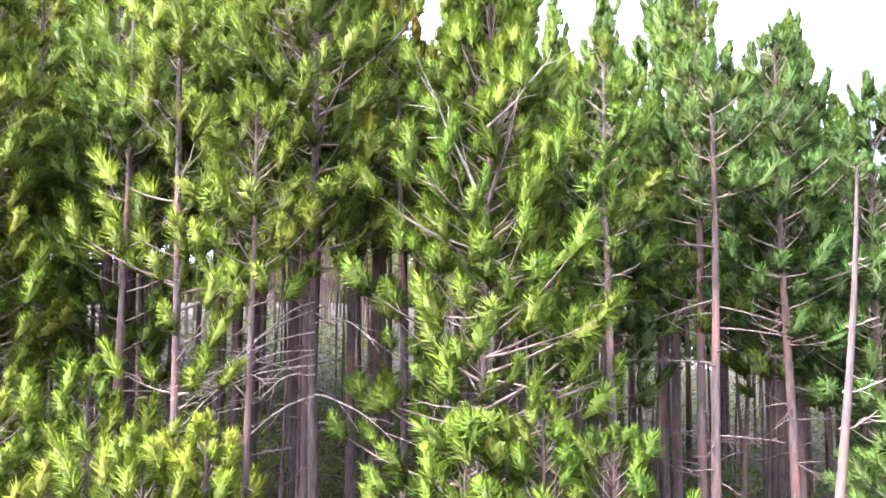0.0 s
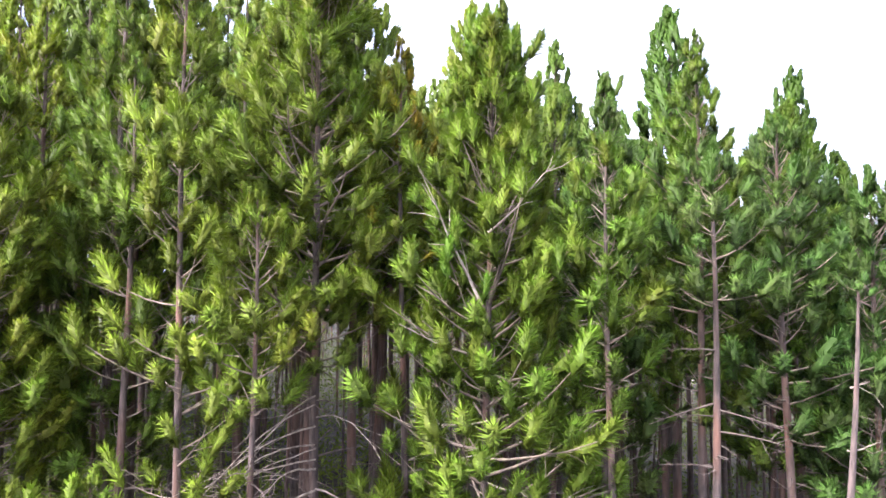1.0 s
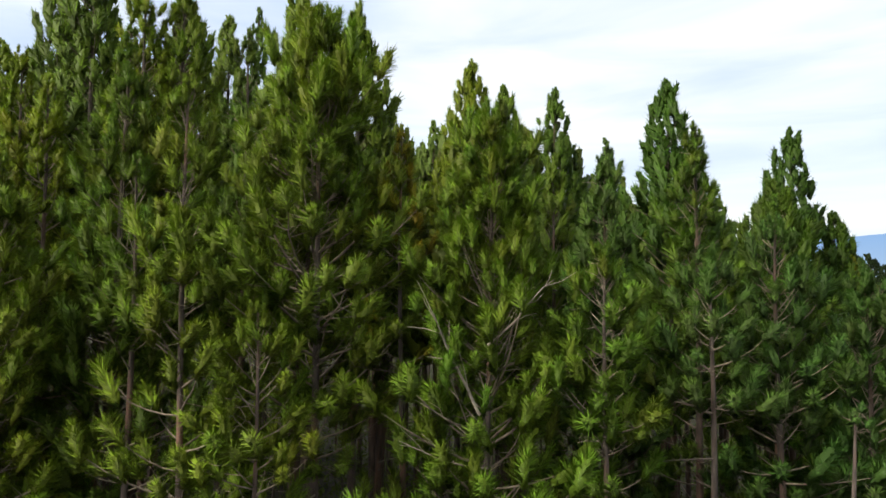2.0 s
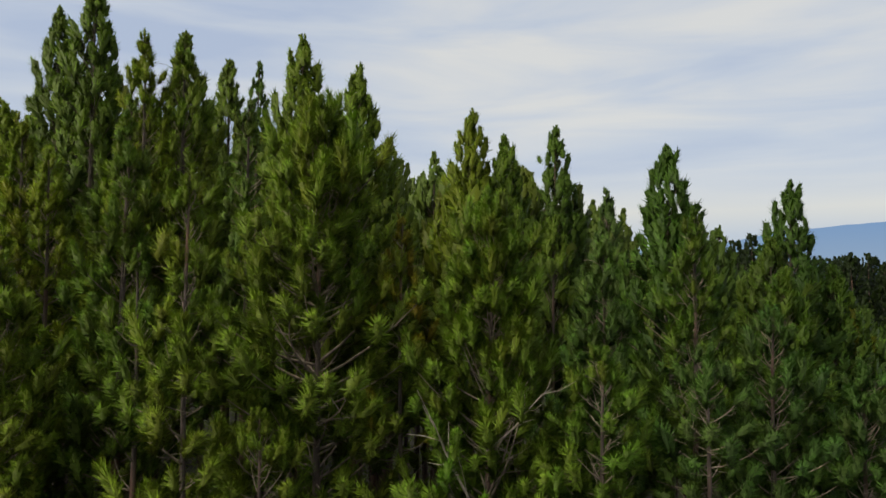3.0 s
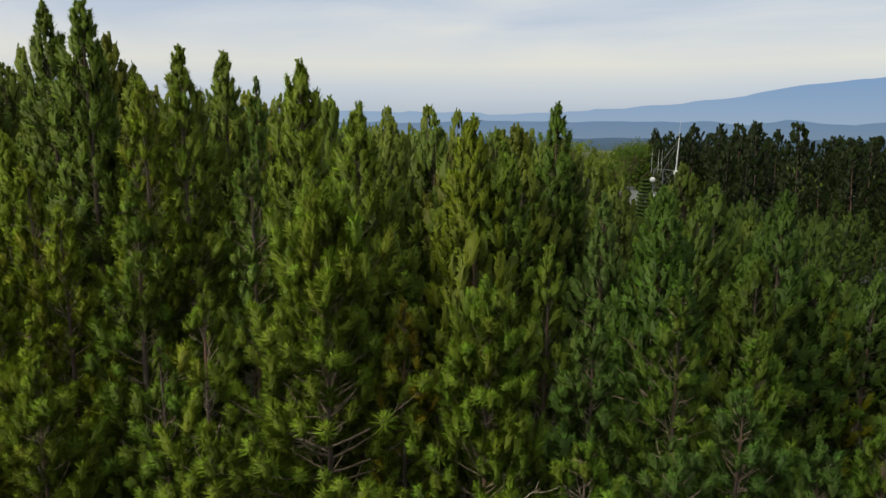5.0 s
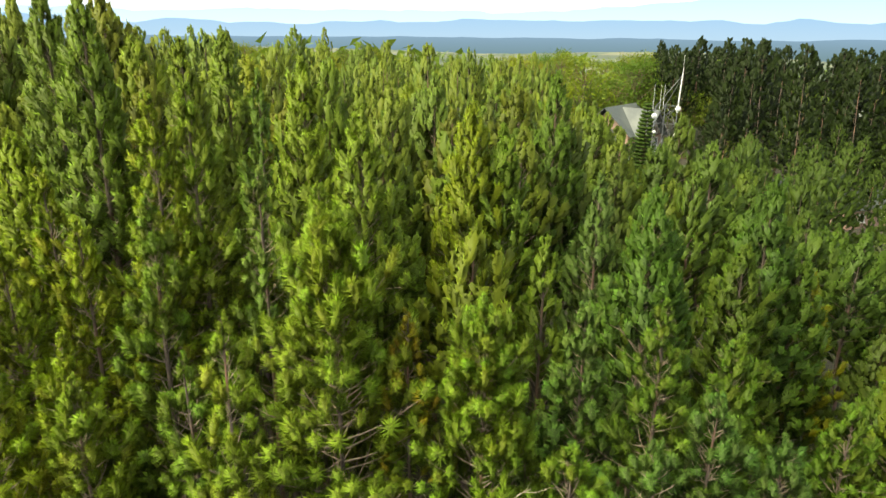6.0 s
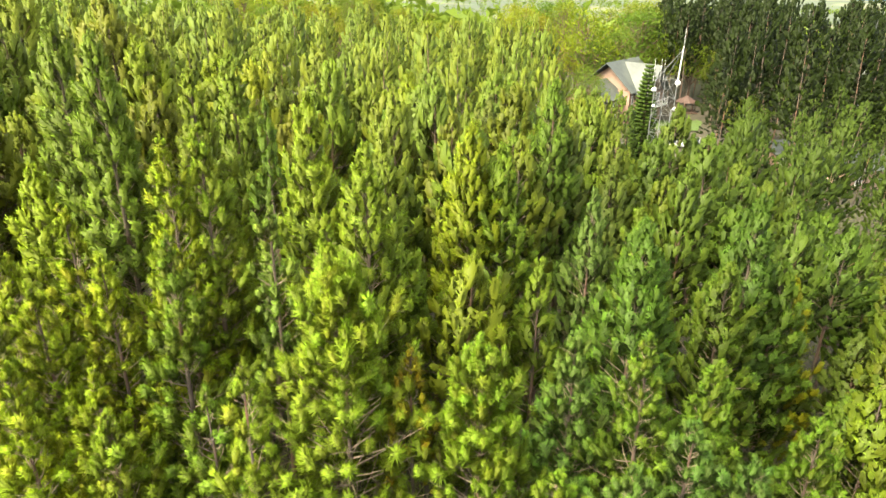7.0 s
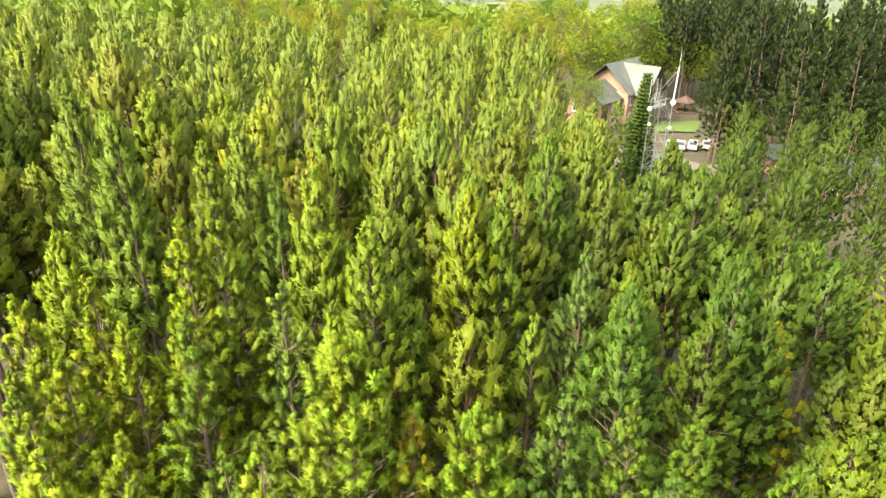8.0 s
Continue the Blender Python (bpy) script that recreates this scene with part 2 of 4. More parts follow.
def plume(soup, at, axis, length, radius, blades, width, rng, points=8, tiers=3, fill=0.8, sweep=0.7):
    """A shoot thick with needles: a shaggy body whose bundles of needles stand out in tiers, swept forward, and loose needles between them."""
    axis = unit(np.asarray(axis, float))
    ref = np.array([1.0, 0, 0]) if abs(axis[2]) > 0.8 else np.array([0, 0, 1.0])
    a = unit(np.cross(axis, ref))
    b = np.cross(axis, a)
    mid_pt = at + axis * length * 0.40

    def outward(p):
        flat = p - mid_pt
        return unit(flat - 0.4 * (flat @ axis)[:, None] * axis[None])

    def wide(h):
        return np.interp(h, (0.0, 0.22, 0.55, 0.82, 1.0), (0.55, 1.0, 0.92, 0.66, 0.28))

    v = [at - axis * 0.06 * length]
    for k in range(tiers):
        h = (k + 0.25) / tiers
        stands = (np.arange(points) + k) % 2 == 0
        ang = (np.arange(points) + 0.3 * rng.normal(size=points)) * 2 * np.pi / points + 0.4 * k
        r = fill * radius * wide(h) * np.where(stands, rng.uniform(0.66, 0.92, points), rng.uniform(0.30, 0.46, points))
        up = length * h + np.where(stands, fill * radius * rng.uniform(0.15, 0.5, points), 0.0)
        v += list(at + axis[None] * up[:, None] + r[:, None] * (a[None] * np.cos(ang)[:, None] + b[None] * np.sin(ang)[:, None]))
    v.append(at + axis * length * (0.6 + 0.36 * fill))
    v = np.array(v)
    f, top = [], points * tiers + 1
    for i in range(points):
        p, q = 1 + i, 1 + (i + 1) % points
        f.append((0, q, p))
        for k in range(tiers - 1):
            pk, qk = p + k * points, q + k * points
            f += [(pk, qk, qk + points), (pk, qk + points, pk + points)]
        f.append((p + (tiers - 1) * points, q + (tiers - 1) * points, top))
    # Body takes the darkened needles, so its hollows are shaded by colour.
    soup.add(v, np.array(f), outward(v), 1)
    if not blades:
        return
    s = (rng.permutation(blades) + rng.random(blades)) / blades
    ang = np.arange(blades) * 2.39996 + rng.uniform(-0.5, 0.5, blades)
    rad = a[None] * np.cos(ang)[:, None] + b[None] * np.sin(ang)[:, None]
    hull = radius * wide(s) * rng.uniform(0.78, 1.24, blades)
    root = at + axis[None] * (length * 0.85 * s)[:, None] + rad * (hull * 0.25)[:, None]
    tip = at + axis[None] * (length * (0.05 + 0.92 * s) + radius * rng.uniform(-0.05, sweep, blades))[:, None] + rad * hull[:, None]
    h = unit(np.cross(axis[None], rad) + 0.4 * rng.normal(size=(blades, 3))) * width / 2 * rng.uniform(0.7, 1.3, (blades, 1))
    v = np.stack([root - h, root + h, tip], axis=1)
    out = outward(tip)
    inward = np.sum(np.cross(v[:, 1] - v[:, 0], v[:, 2] - v[:, 0]) * (out + np.array([[0, 0, 0.3]])), axis=1) < 0
    v[inward] = v[inward][:, ::-1]
    out = unit(out + 0.20 * rng.normal(size=(blades, 3)))
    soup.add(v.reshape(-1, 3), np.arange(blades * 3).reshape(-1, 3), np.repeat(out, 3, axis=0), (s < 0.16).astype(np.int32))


# ---- pine limbs, one library for all the near pines ----
def make_limb(length, tufts, rng, blades, width, body=(8, 3, 0.8), big=1.0, twigs=True):
    """A limb along +x, its tip bent up, bare near the trunk, with side twigs that carry the plumes. Returns wood and needle soups."""
    wood, green = Soup(), Soup()
    k = 5 if twigs else 2
    s = np.linspace(0, 1, k)
    wob = np.cumsum(rng.normal(0, 0.035 * length, k))
    pts = np.stack([length * s, wob * s, length * (0.02 * s + rng.uniform(0.12, 0.34) * s ** 2)], axis=1)
    wood.tube(pts, np.linspace(0.009 + 0.010 * length, 0.006, k), 4 if twigs else 3)
    ends = []
    for i in range(tufts):
        best, far = None, -1.0
        for attempt in range(1 if i == 0 else 9):
            u = 1.0 if i == 0 else rng.uniform(0.30, 1.0) ** 0.7
            root = np.array([np.interp(u, s, pts[:, c]) for c in range(3)])
            if i == 0:
                end = root + np.array([0.04, 0, 0.03])
            else:
                side = rng.choice([-1, 1]) * rng.uniform(0.14, 0.46) * (0.5 + 0.32 * length) * (1.25 - 0.55 * u)
                end = root + np.array([rng.uniform(0.02, 0.28), side, rng.uniform(-0.02, 0.26)])
            gap = min([9.0] + [float(np.linalg.norm(end - e)) for e in ends])
            if gap > far:
                best, far = (root, end), gap
        root, end = best
        ends.append(end)
        if twigs and i:
            wood.tube([root, end], [0.010, 0.006], 3)
        axis = np.array([0.62, 0.30 * np.sign(end[1] - root[1]) * (i > 0), 0.72]) + rng.normal(0, 0.17, 3)
        q = big * rng.uniform(0.82, 1.2) * (0.56 + 0.44 * min(1.0, (length - 0.3) / 0.7))
        long = (0.68 if twigs else 0.82) * q * rng.uniform(0.75, 1.35)
        plume(green, end - unit(axis) * 0.22 * long, axis, long, 0.285 * q, blades, width * q, rng, *body)
    lean = np.array([0.45, 0.0, 0.75])
    green.nor = [unit(q + 0.8 * lean) for q in green.nor]
    if twigs:
        for _i in range(int(1 + 1.6 * length)):
            u = rng.uniform(0.2, 0.8)
            root = np.array([np.interp(u, s, pts[:, c]) for c in range(3)])
            end = root + np.array([rng.uniform(0.1, 0.3), rng.choice([-1, 1]) * rng.uniform(0.15, 0.4), rng.uniform(-0.1, 0.2)])
            wood.tube([root, (root + end) / 2 + rng.normal(0, 0.03, 3), end], [0.008, 0.006, 0.003], 3)
    return wood, green


LIMB_SIZES = ((0.32, 1), (0.65, 1), (1.15, 2), (1.75, 3), (2.5, 4))


def limb_bank(blades, width, body, big=1.0, meshes=True, share=1.0):
    """Five limbs of each size, as meshes to link or as bare arrays to join."""
    bank = []
    for size, tufts in LIMB_SIZES:
        row = []
        for k in range(5):
            w, g = make_limb(size, max(1, round(tufts * share)), RNG, blades, width, body, big, meshes)
            if meshes:
                row.append((w.mesh("limb", LIMB_WOOD, True), g.mesh("foliage", (NEEDLES, OLD_SHADED_NEEDLES), True)))
            else:
                row.append(tuple((np.concatenate(q.v), np.concatenate(q.f), np.concatenate(q.nor) if q.nor else None, np.concatenate(q.m)) for q in (w, g)))
        bank.append(row)
    return bank


FINE_LIMBS = limb_bank(200, 0.021, (7, 3, 0.55, 0.45), 1.06)
COARSE_LIMBS = limb_bank(130, 0.028, (6, 3, 0.62, 0.45), 1.06)
JOIN_LIMBS = limb_bank(64, 0.046, (6, 3, 0.75, 0.5), 1.05, False)
MID_LIMBS = limb_bank(29, 0.072, (6, 3, 0.88, 0.5), 1.1, False, 0.85)
FAR_LIMBS = limb_bank(6, 0.085, (5, 2, 1.0, 0.5), 0.98, False, 0.75)
DISTANT_LIMBS = limb_bank(7, 0.13, (5, 2, 1.05, 0.5), 1.25, False, 0.6)


def make_dead(length, rng):
    wood = Soup()
    k = 6
    s = np.linspace(0, 1, k)
    pts = np.stack([length * s, np.cumsum(rng.normal(0, 0.05 * length, k)) * s, length * (rng.uniform(-0.25, 0.25) * s - 0.1 * s ** 2)], axis=1)
    wood.tube(pts, np.linspace(0.020, 0.004, k), 4)
    for _i in range(int(2 + 3 * length)):
        u = rng.uniform(0.35, 0.95)
        root = np.array([np.interp(u, s, pts[:, c]) for c in range(3)])
        end = root + np.array([rng.uniform(0.1, 0.4), rng.normal(0, 0.25), rng.normal(0, 0.15)]) * length * 0.6
        wood.tube([root, (root + end) / 2 + rng.normal(0, 0.02, 3), end], [0.008, 0.006, 0.003], 3)
    return wood.mesh("dead_branch", TWIG, True)


DEAD = [make_dead(_s, RNG) for _s in (0.5, 0.8, 1.1, 1.5)]


def trunk_points(height, bend, rng, k=12):
    s = np.linspace(0, 1, k)
    side = rng.normal(0, 1, 2)
    x = bend[0] * s ** 1.5 + 0.06 * side[0] * np.sin(s * 5.5)
    y = bend[1] * s ** 1.5 + 0.06 * side[1] * np.sin(s * 4.7 + 1)
    return np.stack([x, y, height * s], axis=1), s


def ground_height(x, y):
    """Falls from the bank on one side to the track on the other, then far off into the valley."""
    g = -1.6 - 3.8 * math.tanh(x / 20.0)
    g += 0.35 * math.sin(x * 0.21 + 1) * math.cos(y * 0.17)
    far = max(0.0, math.hypot(x, y) - 190.0)
    g -= 70.0 * (1 - math.exp(-far / 900.0)) * min(1.0, far / 100.0)
    if far > 0:
        g += 14.0 * (1 - math.exp(-far / 500)) * math.sin(x * 0.0041 + 1.3) * math.cos(y * 0.0037)
    return g


def crown_reach(u, taper=0.85):
    """How far limbs reach, from the crown's foot (0) to its tip (1)."""
    return min(1.0, 0.6 + 1.6 * u) * max(0.01, 1 - u) ** taper


def grow(height, foot, reach, taper, dense, gap, pts, rng):
    """Where the limbs of a pine sit: size, kind and pose of each, whorl by whorl from the crown's foot to its tip."""
    placed = []

    def put(z, az, rise, length):
        c = int(np.argmin([abs(math.log(max(length, 0.12) / q[0])) for q in LIMB_SIZES]))
        k = float(np.clip(length / LIMB_SIZES[c][0], 0.55, 1.22))
        at = [float(np.interp(z, pts[:, 2], pts[:, i])) for i in range(2)]
        m = Matrix.Translation((*at, z)) @ pose(0, 0, 0, 0, 0, az) @ pose(0, 0, 0, 0, -rise, 0) @ pose(0, 0, 0, rng.uniform(-25, 25), 0, 0) @ Matrix.Scale(k, 4)
        placed.append((c, int(rng.integers(5)), m))

    z, az = foot, rng.uniform(0, 360)
    while z < height - 0.1:
        u = (z - foot) / max(0.1, height - foot)
        count = 4
        for i in range(count):
            az += 360 / count + rng.normal(0, 16)
            if rng.random() < gap:
                continue
            length = 1.45 * reach * crown_reach(u, taper) * rng.uniform(0.62, 1.12) + 0.05
            put(z + rng.uniform(-0.18, 0.18), az, 10 + 40 * u ** 1.3 + rng.normal(0, 8), length)
        az += 47
        z += (0.62 - 0.44 * u) / dense
    put(height - 0.10, rng.uniform(0, 360), 42, 0.19)
    put(height - 0.40, rng.uniform(0, 360), 46, 0.24)
    return placed


def joined_crown(placed, bank):
    """All limbs of a pine as two soups: wood and needles."""
    out = Soup(), Soup()
    for c, k, m in placed:
        turn, shift = np.array(m.to_3x3()), np.array(m.translation)
        for soup, (v, f, nor, kinds) in zip(out, bank[c][k]):
            v = v @ turn.T + shift
            if nor is not None:
                from_axis = np.concatenate([v[:, :2] - shift[:2], np.full((len(v), 1), 0.35)], axis=1)
                nor = unit(0.5 * unit(nor @ turn.T) + 0.65 * unit(from_axis))
            soup.add(v, f, nor, kinds)
    return out


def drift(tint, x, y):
    """Tint by x/y: yellower and lighter at low values, darker and deeper green at high."""
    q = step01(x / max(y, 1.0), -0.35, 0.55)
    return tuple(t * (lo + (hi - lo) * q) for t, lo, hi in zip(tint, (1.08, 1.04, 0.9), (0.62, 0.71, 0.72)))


def pine(x, y, top, base, reach, label, tint=(1, 1, 1), girth=0.0105, dense=1.0, bend=(0, 0), seed=0, dead=7, gap=0.0, taper=0.8):
    """A pine of the front rows. top and base are heights of the crown's tip and foot; reach the longest limb."""
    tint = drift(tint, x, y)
    rng = np.random.default_rng(seed * 97 + int(1000 + 13 * x + 7 * y))
    z0 = ground_height(x, y) - 0.15
    height = top - z0 - 0.35
    tree = thing("pine_tree", (x, y, z0), label, "pine tree", "pines of the plantation")
    pts, s = trunk_points(height, bend, rng)
    wood = Soup()
    wood.tube(pts, 0.72 * girth * height * (1 - s) ** 0.8 + 0.018, 9)
    mesh_part("trunk", wood.mesh("trunk", BARK, True), tree)
    foot = base - z0
    placed = grow(height, foot, reach * (1.0 if y < 17 else 1.15), taper, dense, gap, pts, rng)

    def tinted(ob, spread):
        ob.color = (*[max(0.2, t * f) for t, f in zip(tint, rng.normal(1, spread, 3))], 1)

    if y < 19.5:
        for c, k, m in placed:
            w, g = (FINE_LIMBS if y < 16.5 else COARSE_LIMBS)[c][k]
            limb = mesh_part("limb", w, tree, m)
            tinted(mesh_part("foliage", g, limb, kind="stuff"), 0.05)
    else:
        twigs, green = joined_crown(placed, JOIN_LIMBS)
        mesh_part("branchwork", twigs.mesh("branchwork", LIMB_WOOD, True), tree, kind="stuff")
        tinted(mesh_part("crown", green.mesh("crown", (NEEDLES, OLD_SHADED_NEEDLES), True), tree), 0.03)
    for i in range(2 * dead if y < 17 else dead):
        z = rng.uniform(0.22, 1.0) * foot
        at = [float(np.interp(z, pts[:, 2], pts[:, q])) for q in range(2)]
        m = Matrix.Translation((*at, z)) @ pose(0, 0, 0, 0, rng.uniform(-25, 15), rng.uniform(0, 360)) @ Matrix.Scale(rng.uniform(0.8, 1.3), 4)
        mesh_part("dead_branch", DEAD[rng.integers(len(DEAD))], tree, m)
    return tree


# ---- pines farther off: trunk and one crown each ----
def far_pine_soups(height, foot, reach, bank, dense, rng, wooden=True, taper=0.9):
    wood = Soup()
    pts, s = trunk_points(height, rng.normal(0, 0.35, 2), rng, 8)
    wood.tube(pts, (0.0085 if wooden else 0.0042) * height * (1 - s) ** 0.8 + 0.02, 6)
    twigs, green = joined_crown(grow(height, foot, reach, taper, dense, 0.05, pts, rng), bank)
    if wooden:
        wood.add(np.concatenate(twigs.v), np.concatenate(twigs.f))
    return wood, green


def far_pine_meshes(*args):
    wood, green = far_pine_soups(*args)
    return wood.mesh("trunk", BARK, True), green.mesh("crown", (NEEDLES, OLD_SHADED_NEEDLES), True)


MID = [far_pine_meshes(h, f, r, MID_LIMBS, 0.95, RNG) for h, f, r in ((16.5, 9, 2.1), (17.5, 10, 1.9), (15.5, 8.5, 2.2), (18, 10, 1.8), (16, 9, 2.0), (17, 9.5, 2.2), (15, 8.5, 1.7))]
FAR = [far_pine_soups(h, f, r, FAR_LIMBS, 0.70, RNG, False) for h, f, r in ((16, 10, 2.0), (17, 11, 1.9), (15, 9.5, 2.1), (18, 11.5, 1.8), (16.5, 10, 2.0))]
MID_HEIGHTS = [16.5, 17.5, 15.5, 18, 16, 17, 15]
FAR_HEIGHTS = [16, 17, 15, 18, 16.5]
DARK = [far_pine_soups(h, f, r, DISTANT_LIMBS, 0.5, RNG, False, 0.6) for h, f, r in ((20, 7, 3.0), (21, 8, 2.7), (20, 6, 3.1))]
BROAD_PINES = [far_pine_soups(h, f, r, FAR_LIMBS, 0.62, RNG, False, 0.75) for h, f, r in ((16, 5.5, 2.7), (17, 6, 2.5), (15, 5, 2.8))]
DARK_HEIGHTS = [20, 21, 20]
TINTS = ((1.0, 1.0, 1.0), (1.06, 1.03, 0.85), (0.88, 0.96, 0.95), (0.94, 0.98, 0.85), (1.12, 1.06, 0.8), (0.88, 0.94, 1.2))
SHARED_LABELS = ("green plantation pine in a dense stand", "slender yellow-green pine among its neighbours", "dark green pine with a pointed crown")


def stand_pine(x, y, top, bank, heights, rng, tint=None, label=None, group="pines of the plantation", slim=1.0):
    k = rng.integers(len(bank))
    z0 = ground_height(x, y) - 0.15
    tree = thing("pine_tree", (x, y, z0), label or SHARED_LABELS[rng.integers(3)], "pine tree", group, rng.uniform(0, 360))
    lift = (top - z0) / heights[k]
    wide = slim * rng.uniform(0.88, 1.12) * (0.5 + 0.5 * lift)
    tree.scale = (wide, wide, lift)
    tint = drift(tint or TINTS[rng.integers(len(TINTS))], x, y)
    for name, me in zip(("trunk", "crown"), bank[k]):
        ob = mesh_part(name, me, tree)
        ob.color = (*[max(0.15, t * f) for t, f in zip(tint, rng.normal(1, 0.06, 3))], 1)
    return tree


class Stand:
    """Far pines that nobody could count: all their trunks in one mesh, all their crowns in another."""

    def __init__(self, name, tint, label, bank=None, heights=None):
        self.bank, self.heights = bank or FAR, heights or FAR_HEIGHTS
        self.wood, self.green, self.name, self.tint, self.label = Soup(), Soup(), name, tint, label

    def add(self, x, y, top, rng, slim=1.0):
        k = rng.integers(len(self.bank))
        z0 = ground_height(x, y) - 0.15
        lift = (top - z0) / self.heights[k]
        wide = slim * rng.uniform(0.88, 1.12) * (0.5 + 0.5 * lift)
        a = rng.uniform(0, 6.28)
        turn = np.array([[math.cos(a), math.sin(a), 0], [-math.sin(a), math.cos(a), 0], [0, 0, 1]])
        for mine, theirs in ((self.wood, self.bank[k][0]), (self.green, self.bank[k][1])):
            v = np.concatenate(theirs.v) @ turn * np.array([wide, wide, lift]) + np.array([x, y, z0])
            mine.add(v, np.concatenate(theirs.f), np.concatenate(theirs.nor) @ turn if theirs.nor else None, np.concatenate(theirs.m))

    def finish(self):
        ob = tagged(new(self.name), self.label, "pine wood", kind="stuff")
        mesh_part("trunk", self.wood.mesh("trunk", BARK, True), ob, kind="stuff")
        mesh_part("crown", self.green.mesh("crown", (NEEDLES, OLD_SHADED_NEEDLES), True), ob, kind="stuff").color = (*self.tint, 1)


# ---- ground ----
def ground_sheet():
    radii = [0, 3, 6, 9, 12, 15, 18, 21, 24, 28, 32, 36, 40, 46, 52, 60, 70, 80, 92, 104, 118, 132, 148, 165, 185, 210, 240, 280, 340, 420, 520, 650, 820, 1050, 1350, 1700, 2200, 2900, 3800, 4900]
    spokes = 120
    v, f = [(0, 0, ground_height(0, 0))], []
    for r in radii[1:]:
        for k in range(spokes):
            a = 2 * math.pi * k / spokes
            x, y = r * math.sin(a), r * math.cos(a)
            v.append((x, y, ground_height(x, y)))
    for k in range(spokes):
        f.append((0, 1 + (k + 1) % spokes, 1 + k))
    for i in range(len(radii) - 2):
        for k in range(spokes):
            p, q = 1 + i * spokes + k, 1 + i * spokes + (k + 1) % spokes
            f += [(p, q, q + spokes), (p, q + spokes, p + spokes)]
    ob = new("ground", tri_mesh("ground", v, f, GROUND, True))
    return tagged(ob, "needle-strewn forest floor running out to farmland", "ground", kind="structure")


def ground_material():
    m, n, l, b = material("ground", 0.95)
    co = n.new("ShaderNodeTexCoord")
    fine = n.new("ShaderNodeTexNoise")
    fine.inputs["Scale"].default_value, fine.inputs["Detail"].default_value = 1.8, 8
    l.new(co.outputs["Object"], fine.inputs["Vector"])
    floor = n.new("ShaderNodeValToRGB")
    floor.color_ramp.elements[0].position, floor.color_ramp.elements[0].color = 0.35, (0.014, 0.012, 0.006, 1)
    floor.color_ramp.elements[1].position, floor.color_ramp.elements[1].color = 0.7, (0.045, 0.036, 0.018, 1)
    l.new(fine.outputs["Fac"], floor.inputs["Fac"])
    cells = n.new("ShaderNodeTexVoronoi")
    cells.inputs["Scale"].default_value = 0.006
    l.new(co.outputs["Object"], cells.inputs["Vector"])
    tone = n.new("ShaderNodeSeparateColor")
    l.new(cells.outputs["Color"], tone.inputs["Color"])
    fields = n.new("ShaderNodeValToRGB")
    e = fields.color_ramp.elements
    e[0].position, e[0].color = 0.0, (0.035, 0.052, 0.024, 1)
    e[1].position, e[1].color = 1.0, (0.12, 0.12, 0.060, 1)
    extra = e.new(0.55)
    extra.color = (0.055, 0.075, 0.034, 1)
    l.new(tone.outputs["Red"], fields.inputs["Fac"])
    patch = n.new("ShaderNodeTexNoise")
    patch.inputs["Scale"].default_value, patch.inputs["Detail"].default_value = 0.03, 6
    l.new(co.outputs["Object"], patch.inputs["Vector"])
    dull = n.new("ShaderNodeMixRGB")
    dull.blend_type = "MULTIPLY"
    dull.inputs["Fac"].default_value = 0.6
    l.new(fields.outputs["Color"], dull.inputs["Color1"])
    l.new(patch.outputs["Color"], dull.inputs["Color2"])
    ln = n.new("ShaderNodeVectorMath")
    ln.operation = "LENGTH"
    l.new(co.outputs["Object"], ln.inputs[0])
    edge = n.new("ShaderNodeMapRange")
    edge.inputs["From Min"].default_value, edge.inputs["From Max"].default_value = 170, 260
    l.new(ln.outputs["Value"], edge.inputs["Value"])
    mx = n.new("ShaderNodeMixRGB")
    l.new(edge.outputs["Result"], mx.inputs["Fac"])
    l.new(floor.outputs["Color"], mx.inputs["Color1"])
    l.new(dull.outputs["Color"], mx.inputs["Color2"])
    l.new(mx.outputs["Color"], b.inputs["Base Color"])
    bp = n.new("ShaderNodeBump")
    bp.inputs["Strength"].default_value, bp.inputs["Distance"].default_value = 0.5, 0.08
    l.new(fine.outputs["Fac"], bp.inputs["Height"])
    l.new(bp.outputs["Normal"], b.inputs["Normal"])
    return m


GROUND = ground_material()
ground_sheet()


def strip(name, points, mat, label, lift=0.05):
    """A drive or lawn laid on the ground, given its corner points in order."""
    bm = bmesh.new()
    ring = [bm.verts.new((x, y, ground_height(x, y) + lift)) for x, y in points]
    face = bm.faces.new(ring)
    bmesh.ops.triangulate(bm, faces=[face])
    bmesh.ops.subdivide_edges(bm, edges=bm.edges[:], cuts=5, use_grid_fill=True)
    for v in bm.verts:
        v.co.z = ground_height(v.co.x, v.co.y) + lift
    me = bpy.data.meshes.new(name)
    bm.to_mesh(me)
    bm.free()
    me.materials.append(mat)
    return tagged(new(name, me), label, name, kind="structure")


strip("lawn", [(43, 130), (51, 129.5), (55.5, 139), (54, 146), (46, 147)], LAWN, "bright mown lawn before the house")
strip("driveway", [(30, 96), (44, 100), (50, 110), (56, 121), (44, 123.5), (34, 121), (26, 112)], GRAVEL, "pale gravel yard where cars park", 0.09)
strip("parking", [(20, 150), (30, 148), (31, 165), (22, 168)], GRAVEL, "pale paved yard beside the house", 0.09)
strip("track", [(27, 28), (32, 37.5), (40, 46), (44, 44), (36, 36), (31, 26)], SOIL, "bare earth track at the forest edge", 0.07)


